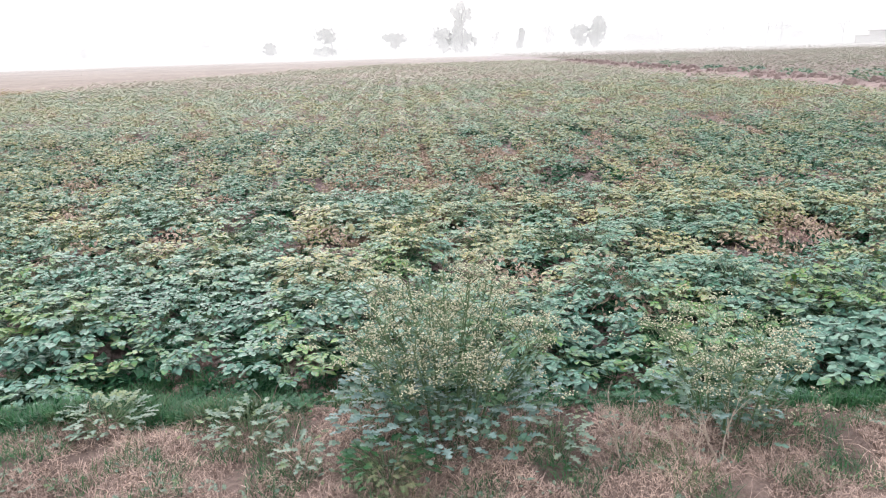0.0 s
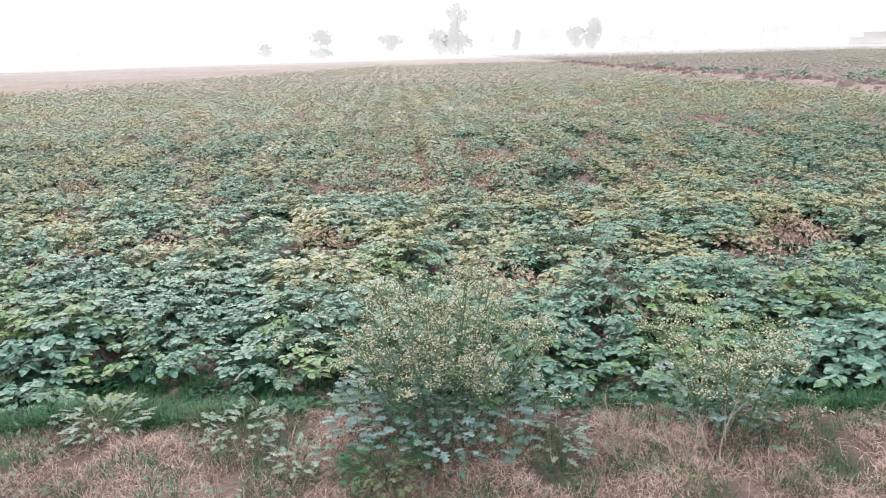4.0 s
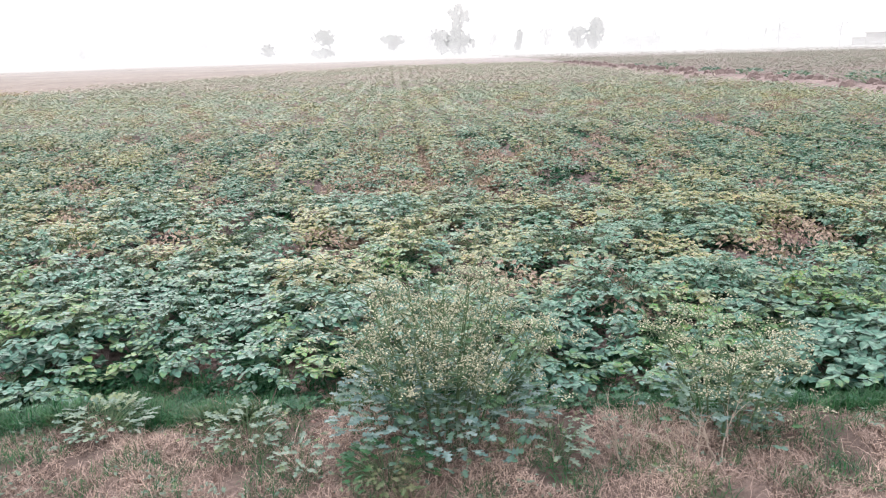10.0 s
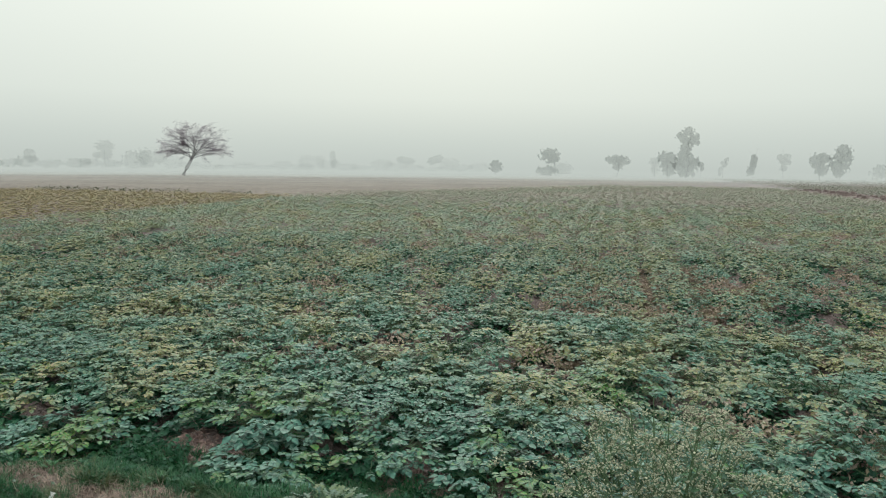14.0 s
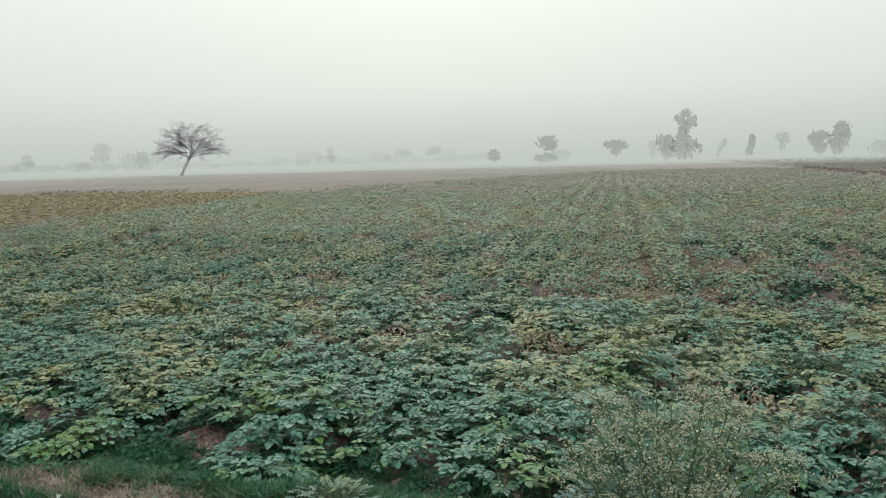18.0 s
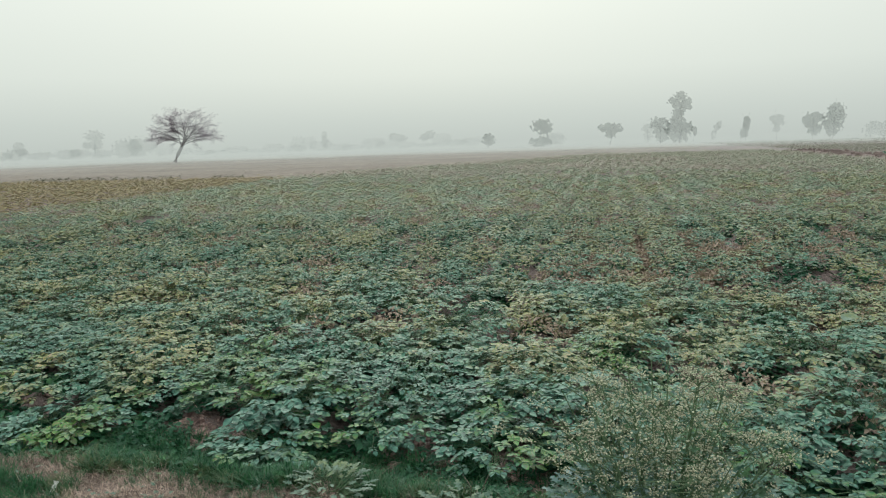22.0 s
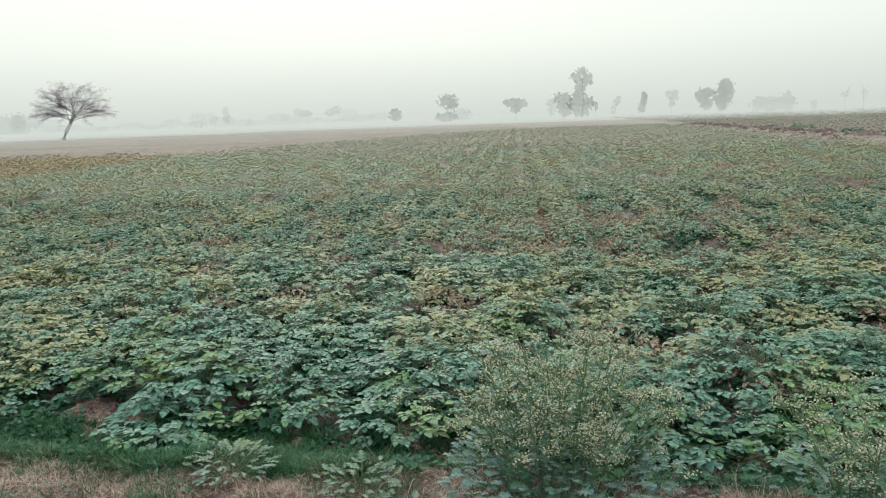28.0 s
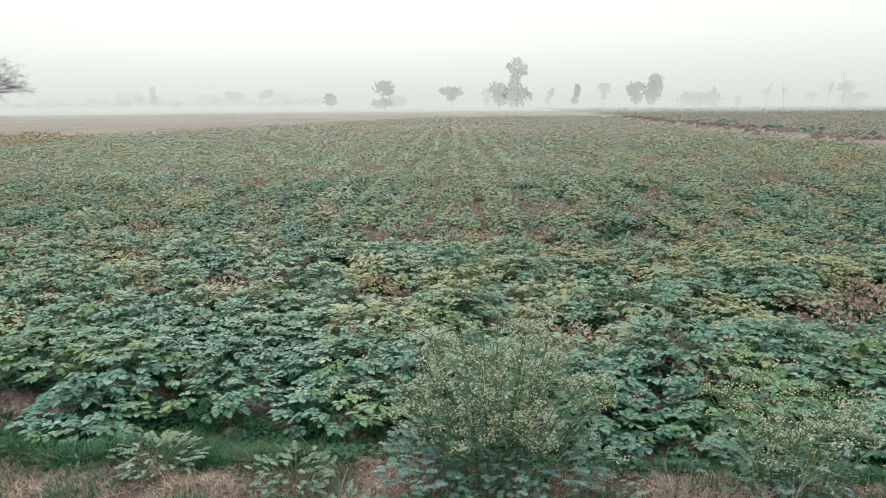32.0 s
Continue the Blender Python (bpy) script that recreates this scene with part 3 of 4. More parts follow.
def crop_stuff(name, label, y0, y1, step, x0, x1, count, radius, height, size, mat, pairs, chance=0.93, where=None):
    """The crop further off, joined: leaves round every plant's place."""
    x, y = stand(y0, y1, step, x0, x1)
    ok = kept(x, y, chance)
    if where is not None:
        ok &= where(x, y)
    x, y = x[ok], y[ok]
    n = len(x)
    at, out, pitch, length = plant_leaves(RNG, n * count, radius, height)
    at[:, 0] += np.repeat(x, count)
    at[:, 1] += np.repeat(y, count)
    tall = np.repeat(RNG.uniform(0.62, 1.25, n), count)
    off = np.abs((at[:, 0] - ROW_AT + ROW / 2) % ROW - ROW / 2)
    open_row = (off > 0.27) & (smooth_noise(np.round((at[:, 0] - ROW_AT - ROW / 2) / ROW) * 3.7, at[:, 1] * 0.5, 2.4, 31) > 0.56)
    open_row |= bare_furrow(at[:, 0], at[:, 1])
    tall = tall[~open_row]
    at, out, pitch, length = at[~open_row], out[~open_row], pitch[~open_row], length[~open_row]
    at[:, 2] = at[:, 2] * tall + land(at[:, 0], at[:, 1]) * 0.6
    length = length * size
    if pairs:
        v, f = compound_leaves(at, out, pitch, length, RNG, pairs, FOLD_LEAF, FOLD_FACES)
    else:
        v, f = scatter(FOLD_LEAF, FOLD_FACES, at, turns(out, pitch * 0.8, RNG.normal(0, 0.16, len(at))), length)
    tagged(put(name, v, f, [mat]), label, "crop", kind="stuff")


outside = lambda x, y: ~((x > -1.25 * y) & (x < 0.95 * y) & (y < 8.2)) & (y > crop_edge(x) + 0.05)
def fade(y, y0, y1):
    """By chance: more and more True from y0 to y1."""
    return RNG.random(len(y)) < (y - y0) / (y1 - y0)


crop_stuff("crop_row_foliage", "green crop foliage in long rows beyond the nearest plants", 3.4, 20.0, 0.36, -17.0, 14.2, 116, 0.39, 0.235, 0.82, CROP_MID, 1, 0.93, lambda x, y: outside(x, y) & ~fade(y, 10, 20))
crop_stuff("crop_field_foliage", "green and yellowing crop foliage, paled by haze, covering the open field", 10.0, 40.0, 0.40, -17.0, 14.2, 104, 0.41, 0.22, 0.68, CROP_OLIVE, 0, 0.94, lambda x, y: fade(y, 10, 20) & ~fade(y, 26, 40))
crop_stuff("far_crop_foliage", "drying olive crop foliage, paled by haze, far across the field", 26.0, 76.0, 0.55, -17.0, 14.2, 30, 0.42, 0.28, 1.2, CROP_FAR, 0, 0.92, lambda x, y: (y < np.maximum(46 + 2.2 * (x + 15), 44)) & fade(y, 26, 40))
crop_stuff("yellow_crop_foliage", "yellow withered crop strip beside the green field", 12.0, 38.0, 0.5, -46.0, -17.0, 34, 0.42, 0.26, 1.1, CROP_YELLOW, 0, 0.95)
crop_stuff("neighbouring_crop_foliage", "green crop foliage of the next field past the bund, dulled by haze", 14.0, 95.0, 0.6, 17.6, 60.0, 18, 0.42, 0.26, 1.3, NEXT_LEAF, 0, 0.95, lambda x, y: x < 1.1 * y + 4)


crop_stuff("outer_crop_foliage", "olive crop foliage paled by haze towards the foggy skyline", 95.0, 165.0, 1.0, 17.6, 110.0, 4, 0.5, 0.24, 1.8, NEXT_LEAF, 0, 0.9, lambda x, y: x < 0.85 * y)
# lumps of earth thrown up along the bund
lx, ly = 15.4 + RNG.normal(0, 0.5, 420), 8 + 66 * RNG.random(420)
lump = np.array([(-.5, -.4, -.2), (.5, -.45, -.2), (.45, .5, -.2), (-.45, .45, -.2), (-.3, -.25, .4), (.32, -.2, .34), (.25, .3, .45), (-.28, .3, .32)])
lump_f = np.array([(0, 1, 5, 4), (1, 2, 6, 5), (2, 3, 7, 6), (3, 0, 4, 7), (4, 5, 6, 7)])
v, f = scatter(lump, lump_f, np.stack([lx, ly, land(lx, ly)], -1), turns(RNG.uniform(0, 6.3, 420), RNG.normal(0, 0.2, 420), RNG.normal(0, 0.2, 420)), 0.08 + 0.5 * RNG.random(420) ** 3)
tagged(put("bund_clods", v, f, [BUND]), "rough lumps of pinkish earth heaped along the bund", "soil", kind="stuff")

# added low leaves hide the soil, coloured dark as the shade between the nearer plants
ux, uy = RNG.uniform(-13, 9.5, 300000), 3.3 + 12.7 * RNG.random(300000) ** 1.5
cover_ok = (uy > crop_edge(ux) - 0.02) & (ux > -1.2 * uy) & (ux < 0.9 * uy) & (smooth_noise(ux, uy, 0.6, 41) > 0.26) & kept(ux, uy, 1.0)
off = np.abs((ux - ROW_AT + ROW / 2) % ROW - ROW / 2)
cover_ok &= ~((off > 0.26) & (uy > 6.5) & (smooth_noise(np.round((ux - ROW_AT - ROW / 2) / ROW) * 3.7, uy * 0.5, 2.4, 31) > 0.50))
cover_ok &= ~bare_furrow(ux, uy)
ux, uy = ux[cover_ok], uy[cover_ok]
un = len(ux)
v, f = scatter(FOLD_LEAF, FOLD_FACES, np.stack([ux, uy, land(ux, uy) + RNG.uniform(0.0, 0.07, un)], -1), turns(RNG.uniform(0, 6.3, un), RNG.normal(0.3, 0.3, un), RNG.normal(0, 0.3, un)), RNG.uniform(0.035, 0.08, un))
tagged(put("undergrowth", v, f, [UNDER]), "low green leaves dark as shade under the crop plants", "weeds", kind="stuff")

# withered plants in the gaps
qx, qy = stand(4.4, 30.0, 0.34, -17.0, 14.0)
gone = wilted(qx, qy) | poor(qx, qy)
qx, qy = qx[gone], qy[gone]
per = 170
at, out, pitch, length = plant_leaves(RNG, len(qx) * per, 0.38, 0.15)
at[:, 0] += np.repeat(qx, per)
at[:, 1] += np.repeat(qy, per)
at[:, 2] += land(at[:, 0], at[:, 1])
strips = []
for fx, y0, y1 in ((-0.34, 6.3, 10.8), (0.35, 6.0, 13.0), (1.04, 7.6, 14.0), (1.78, 5.9, 12.0)):
    m = int(1500 * (y1 - y0))
    sx, sy = fx + RNG.normal(0.02, 0.11, m), RNG.uniform(y0, y1, m)
    lie = smooth_noise(sx * 0.6, sy, 1.3, 63) > 0.50
    sx, sy = sx[lie], sy[lie]
    strips.append(np.stack([sx, sy, land(sx, sy) + RNG.uniform(0.01, 0.17, len(sx))], -1))
extra = np.concatenate(strips)
at = np.concatenate([at, extra])
out = np.concatenate([out, RNG.uniform(0, 6.3, len(extra))])
pitch = np.concatenate([pitch, RNG.normal(0, 0.3, len(extra))])
length = np.concatenate([length, RNG.uniform(0.09, 0.15, len(extra))])
v, f = scatter(FOLD_LEAF, FOLD_FACES, at, turns(out, pitch + RNG.normal(0, 0.5, len(at)), RNG.normal(0, 0.6, len(at))), np.stack([length * 0.30, length * 0.42, length * 0.6], -1))
tagged(put("withered_foliage", v, f, [WITHERED]), "withered pinkish brown crop remains in patches of the field", "crop", kind="stuff")

# short dry stubble on the bare land
sx, sy = RNG.uniform(-80, 16, 16000), 38 + 75 * RNG.random(16000) ** 1.3
bare_land = ((sx < -17) | (sy > np.maximum(46 + 2.2 * (sx + 15), 46))) & (sx > -1.15 * sy)
sx, sy = sx[bare_land], sy[bare_land]
sn = len(sx)
v, f = scatter(FOLD_LEAF, FOLD_FACES, np.stack([sx, sy, land(sx, sy)], -1), turns(RNG.uniform(0, 6.3, sn), RNG.uniform(0.02, 0.25, sn), RNG.normal(0, 0.2, sn)), RNG.uniform(0.06, 0.13, sn))
tagged(put("field_stubble", v, f, [STUBBLE]), "short dry stubble scattered over the bare brown land", "stubble", kind="stuff")


# low dark leaves added along the low banks to draw thin dark lines
wx = np.concatenate([RNG.uniform(-0.5, 5.2, 130), RNG.uniform(-62, -18, 2600)])
wy = np.concatenate([53.6 - 0.3 * (wx[:130] - 2) * 0.6 + RNG.normal(0, 0.15, 130), 39.0 + RNG.normal(0, 0.3, 2600)])
ok = smooth_noise(wx, wy * 0, 6.0, 12) > 0.42
ok[:130] = True
wx, wy = wx[ok], wy[ok]
wm = len(wx)
v, f = scatter(FOLD_LEAF, FOLD_FACES, np.stack([wx, wy, land(wx, wy) + RNG.uniform(0.0, 0.14, wm)], -1), turns(RNG.uniform(0, 6.3, wm), RNG.uniform(0.2, 1.3, wm), RNG.normal(0, 0.5, wm)), RNG.uniform(0.05, 0.12, wm))
tagged(put("bank_weeds", v, f, [DARK_LINE_LEAF]), "low dark leaves in thin lines across the far fields", "weeds", kind="stuff")


# ---- trees ----
def crown_leaves(blobs, rng, cover, size):
    """Small leaves, evenly thick within the joined outline of clumps (dx, dy, z, rx, rz);
    cover is how much of the view through the crown they close."""
    c = np.array(blobs)
    rx, rz = c[:, 3] * 1.18, c[:, 4] * 1.12
    x0, x1, z0, z1 = (c[:, 0] - rx).min() - 0.3, (c[:, 0] + rx).max() + 0.3, max(0.1, (c[:, 2] - rz).min() - 0.3), (c[:, 2] + rz).max() + 0.3
    n = int(-math.log(1 - cover) * (x1 - x0) * (z1 - z0) / (0.16 * size * size))
    px_, pz_, py_ = rng.uniform(x0, x1, n), rng.uniform(z0, z1, n), rng.normal(0, 0.4, n)
    depth, best = np.zeros(n), np.full(n, 9.0)
    for k in range(len(c)):
        u, w = (px_ - c[k, 0]) / rx[k], (pz_ - c[k, 2]) / rz[k]
        d = np.hypot(u, w)
        nearer = d < best
        best[nearer], depth[nearer] = d[nearer], rx[k]
    ragged = 0.55 * (smooth_noise(px_, pz_, 1.3, int(c[0, 2] * 10)) - 0.5) + 0.22 * (smooth_noise(px_, pz_, 0.6, 5) - 0.5)
    keep_ = best + ragged + np.abs(rng.normal(0, 0.10, n)) < 1.0
    at = np.stack([px_, py_ * depth, pz_], -1)[keep_]
    n = len(at)
    return scatter(FOLD_LEAF, FOLD_FACES, at, turns(rng.uniform(0, 6.3, n), rng.uniform(-1.4, 1.4, n), rng.uniform(-1.5, 1.5, n)), np.full(n, size))


def limbs(rng, base, top, radius, count, spread, sides=5, levels=2, joined=True):
    """A trunk from base to top with limbs forking off, as tubes."""
    pieces = []

    def grow(a, b, r, level):
        mid = (a + b) / 2 + rng.normal(0, 0.05, 3) * np.linalg.norm(b - a)
        q = np.array([a, (a + mid) / 2 + rng.normal(0, 0.015, 3) * np.linalg.norm(b - a), mid, b])
        pieces.append(tube(q, [r, r * 0.85, r * 0.7, r * 0.4], sides))
        if level:
            for _ in range(count):
                t = rng.uniform(0.4, 1.0)
                s = a + (b - a) * t
                d = (b - a) / np.linalg.norm(b - a) + rng.normal(0, 1, 3) * spread
                grow(s, s + d / np.linalg.norm(d) * np.linalg.norm(b - a) * rng.uniform(0.35, 0.65), r * 0.45, level - 1)

    grow(np.asarray(base, float), np.asarray(top, float), radius, levels)
    return merged(pieces) if joined else pieces


def tree(name, label, azimuth, far, blobs, trunk_top, radius, seed, cover=0.42, size=0.10, leaf=None, bark=None, forks=3, spread=0.45, levels=1, category="tree"):
    """A tree at a bearing and distance: trunk with limbs, and a crown of small leaves. Blobs are sideways, height, half width, half height."""
    rng = np.random.default_rng(seed)
    x, y = far * math.sin(radians(azimuth)), far * math.cos(radians(azimuth))
    root = tagged(new(name), label, category)
    cover = min(0.90, cover * 2.1)
    root.matrix_basis = pose(x, y, float(land(np.array(x), np.array(y))) - 0.05, 0, 0, -azimuth)
    if radius:
        # far trunks drawn thinner, so that they show less dark in the haze
        v, f = limbs(rng, (0, 0, 0), trunk_top, radius * (0.36 if far > 150 else 1.0), forks, spread, 5, levels)
        put("trunk", v, f, [bark or BARK], root)
    if blobs:
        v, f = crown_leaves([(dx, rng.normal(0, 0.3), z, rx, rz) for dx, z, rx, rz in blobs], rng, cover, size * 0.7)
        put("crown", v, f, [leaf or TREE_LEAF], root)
    return root


HAZY = "hazy grey-green"
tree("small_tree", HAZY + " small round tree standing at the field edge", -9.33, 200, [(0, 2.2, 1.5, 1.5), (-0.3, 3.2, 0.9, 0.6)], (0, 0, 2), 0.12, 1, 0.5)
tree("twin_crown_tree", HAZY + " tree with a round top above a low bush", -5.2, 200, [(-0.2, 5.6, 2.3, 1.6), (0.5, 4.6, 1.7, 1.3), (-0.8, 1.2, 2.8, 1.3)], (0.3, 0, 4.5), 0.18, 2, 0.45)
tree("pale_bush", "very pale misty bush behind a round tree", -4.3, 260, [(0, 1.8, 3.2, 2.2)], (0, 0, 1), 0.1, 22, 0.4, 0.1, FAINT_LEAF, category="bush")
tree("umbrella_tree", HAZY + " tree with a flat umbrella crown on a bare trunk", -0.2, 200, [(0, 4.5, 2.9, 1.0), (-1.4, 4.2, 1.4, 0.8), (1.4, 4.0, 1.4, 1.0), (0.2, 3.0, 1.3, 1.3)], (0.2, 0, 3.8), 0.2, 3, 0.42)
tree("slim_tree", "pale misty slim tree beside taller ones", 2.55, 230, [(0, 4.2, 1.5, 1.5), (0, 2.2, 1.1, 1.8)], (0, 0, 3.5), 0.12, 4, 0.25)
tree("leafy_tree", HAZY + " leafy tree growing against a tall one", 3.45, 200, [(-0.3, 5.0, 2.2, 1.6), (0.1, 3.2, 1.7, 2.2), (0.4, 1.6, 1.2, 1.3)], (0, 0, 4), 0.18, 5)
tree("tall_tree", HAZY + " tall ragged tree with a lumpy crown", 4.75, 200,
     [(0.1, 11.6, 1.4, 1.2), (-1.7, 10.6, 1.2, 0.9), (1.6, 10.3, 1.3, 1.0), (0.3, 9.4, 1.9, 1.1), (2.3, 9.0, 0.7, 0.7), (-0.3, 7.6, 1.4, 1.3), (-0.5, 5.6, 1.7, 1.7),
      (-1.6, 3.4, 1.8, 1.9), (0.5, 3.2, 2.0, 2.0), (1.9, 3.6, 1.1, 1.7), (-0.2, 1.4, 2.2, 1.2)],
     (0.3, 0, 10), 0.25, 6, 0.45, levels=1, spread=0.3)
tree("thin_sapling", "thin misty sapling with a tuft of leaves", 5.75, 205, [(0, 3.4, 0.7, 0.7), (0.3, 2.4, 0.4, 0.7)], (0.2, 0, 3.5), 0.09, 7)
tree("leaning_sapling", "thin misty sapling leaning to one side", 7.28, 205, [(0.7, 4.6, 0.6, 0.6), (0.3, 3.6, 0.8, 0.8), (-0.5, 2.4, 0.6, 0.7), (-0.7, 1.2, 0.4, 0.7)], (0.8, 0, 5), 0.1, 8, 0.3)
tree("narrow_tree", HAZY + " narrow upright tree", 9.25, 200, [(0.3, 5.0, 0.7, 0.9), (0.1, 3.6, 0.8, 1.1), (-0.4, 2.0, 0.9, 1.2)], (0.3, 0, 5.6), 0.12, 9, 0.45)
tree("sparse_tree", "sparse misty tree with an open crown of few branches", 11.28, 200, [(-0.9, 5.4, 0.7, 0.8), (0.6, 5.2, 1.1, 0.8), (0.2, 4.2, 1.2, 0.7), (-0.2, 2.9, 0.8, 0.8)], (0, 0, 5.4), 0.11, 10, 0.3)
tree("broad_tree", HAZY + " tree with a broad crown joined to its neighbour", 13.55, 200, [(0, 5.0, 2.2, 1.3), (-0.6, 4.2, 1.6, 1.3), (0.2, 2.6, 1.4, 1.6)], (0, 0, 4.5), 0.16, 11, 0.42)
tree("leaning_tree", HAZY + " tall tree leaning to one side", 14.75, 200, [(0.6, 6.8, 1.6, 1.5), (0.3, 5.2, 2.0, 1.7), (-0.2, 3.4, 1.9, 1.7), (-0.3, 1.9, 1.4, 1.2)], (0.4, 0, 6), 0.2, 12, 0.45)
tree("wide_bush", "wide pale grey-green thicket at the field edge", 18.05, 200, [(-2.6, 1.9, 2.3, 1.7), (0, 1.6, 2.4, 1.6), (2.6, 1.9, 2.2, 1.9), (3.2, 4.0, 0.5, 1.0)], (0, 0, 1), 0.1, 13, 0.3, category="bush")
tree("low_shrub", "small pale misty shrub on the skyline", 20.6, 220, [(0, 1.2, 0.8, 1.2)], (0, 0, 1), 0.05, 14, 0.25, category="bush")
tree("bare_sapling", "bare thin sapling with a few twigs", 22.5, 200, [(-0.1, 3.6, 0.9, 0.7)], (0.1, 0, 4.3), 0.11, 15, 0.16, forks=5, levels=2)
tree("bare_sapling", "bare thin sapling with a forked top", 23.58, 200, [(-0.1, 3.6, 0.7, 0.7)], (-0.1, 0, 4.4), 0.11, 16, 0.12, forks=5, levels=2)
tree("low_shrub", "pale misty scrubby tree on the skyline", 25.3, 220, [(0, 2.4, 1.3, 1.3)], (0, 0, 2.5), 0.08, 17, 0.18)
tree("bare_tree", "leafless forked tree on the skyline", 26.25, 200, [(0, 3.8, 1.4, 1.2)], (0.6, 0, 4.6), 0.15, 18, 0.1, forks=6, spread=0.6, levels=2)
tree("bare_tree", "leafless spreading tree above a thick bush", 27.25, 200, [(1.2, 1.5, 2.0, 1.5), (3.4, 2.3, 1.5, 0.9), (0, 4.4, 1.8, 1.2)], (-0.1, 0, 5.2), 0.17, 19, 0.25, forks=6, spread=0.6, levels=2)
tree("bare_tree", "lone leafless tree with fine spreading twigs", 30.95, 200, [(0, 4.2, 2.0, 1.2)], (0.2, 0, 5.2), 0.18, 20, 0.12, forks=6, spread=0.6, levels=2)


# the thorn tree that stands alone, nearer than the rest
def thorn_tree(azimuth, far, seed):
    """A leaning trunk, limbs that fan out, and long feathery twigs that bend outwards in tiers."""
    rng = np.random.default_rng(seed)
    root = tagged(new("thorn_tree"), "lone thorn tree with a leaning trunk and spreading feathery twigs", "tree")
    x, y = far * math.sin(radians(azimuth)), far * math.cos(radians(azimuth))
    root.matrix_basis = pose(x, y, float(land(np.array(x), np.array(y))) - 0.05, 0, 0, -azimuth)
    fork, head = np.array([1.35, 0, 2.7]), np.array([2.3, 0, 4.4])
    put("trunk", *tube([(0, 0, 0), (0.5, 0, 1.2), fork, head], [0.36, 0.30, 0.24, 0.13], 7), [THORN_BARK], root)
    sprays, twigs = [], []
    for k in range(15):
        phi = radians(-22 + 224 * (k + rng.uniform(0.2, 0.8)) / 15)
        aim = np.array([1.7 + 4.3 * math.cos(phi), rng.normal(0, 1.6), 4.2 + (3.4 if math.sin(phi) > 0 else 1.7) * math.sin(phi)])
        start = fork + (head - fork) * rng.uniform(-0.25, 1)
        bend = (start + aim) / 2 + [rng.normal(0, 0.2), 0, 0.45]
        ts = np.linspace(0, 1, 6)[:, None]
        line = (1 - ts) ** 2 * start + 2 * ts * (1 - ts) * bend + ts ** 2 * aim
        put("limb", *tube(line, np.linspace(0.10, 0.03, 6), 5), [THORN_BARK], root)
        for q in range(17):
            s = line[rng.integers(1, 6)]
            turn = phi + rng.normal(0, 0.42)
            u = rng.uniform(0.72, 1.02)
            tip = np.array([1.7 + 7.3 * u * math.cos(turn), s[1] + rng.normal(0, 1.0), 4.2 + (5.4 if math.sin(turn) > 0 else 2.3) * u * math.sin(turn)])
            tip = s + (tip - s) * min(1.0, rng.uniform(1.2, 3.2) / (np.linalg.norm(tip - s) + 1e-6))
            mid = (s + tip) / 2 + [0, 0, 0.22]
            twigs.append(tube([s, mid, tip], [0.022, 0.014, 0.006], 3))
            m = 66
            w = rng.uniform(0.25, 1.08, m)[:, None]
            at = (1 - w) ** 2 * s + 2 * w * (1 - w) * mid + w ** 2 * tip + rng.normal(0, 1, (m, 3)) * [0.16, 0.16, 0.075]
            face = rng.choice([-1.57, 1.57], m) + rng.normal(0, 0.4, m)
            sprays.append(scatter(FOLD_LEAF, FOLD_FACES, at, turns(face, rng.normal(-0.1, 0.3, m), rng.uniform(-1.2, 1.2, m)),
                                  np.stack([np.full(m, 0.17), rng.uniform(0.22, 0.45, m), np.full(m, 0.17)], -1)))
    put("twig_fan", *merged(twigs), [THORN_BARK], root)
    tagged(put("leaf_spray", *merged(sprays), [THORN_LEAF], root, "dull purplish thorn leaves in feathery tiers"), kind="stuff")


thorn_tree(-32.72, 132, 77)

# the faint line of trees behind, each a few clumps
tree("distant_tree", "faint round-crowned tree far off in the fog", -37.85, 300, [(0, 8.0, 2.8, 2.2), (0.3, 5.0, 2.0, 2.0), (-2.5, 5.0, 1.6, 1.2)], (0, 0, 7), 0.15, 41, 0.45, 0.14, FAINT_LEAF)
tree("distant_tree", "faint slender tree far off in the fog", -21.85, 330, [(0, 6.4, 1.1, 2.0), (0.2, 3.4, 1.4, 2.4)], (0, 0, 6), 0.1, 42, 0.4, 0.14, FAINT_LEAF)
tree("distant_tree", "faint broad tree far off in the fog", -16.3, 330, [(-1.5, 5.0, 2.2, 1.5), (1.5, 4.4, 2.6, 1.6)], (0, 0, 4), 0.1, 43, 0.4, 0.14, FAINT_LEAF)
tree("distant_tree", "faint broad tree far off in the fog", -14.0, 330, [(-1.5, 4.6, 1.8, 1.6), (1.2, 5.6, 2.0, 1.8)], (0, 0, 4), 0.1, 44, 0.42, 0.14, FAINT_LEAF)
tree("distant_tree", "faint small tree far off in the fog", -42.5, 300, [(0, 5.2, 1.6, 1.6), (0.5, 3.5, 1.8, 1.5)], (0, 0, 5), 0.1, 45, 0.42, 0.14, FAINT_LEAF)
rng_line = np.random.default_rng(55)
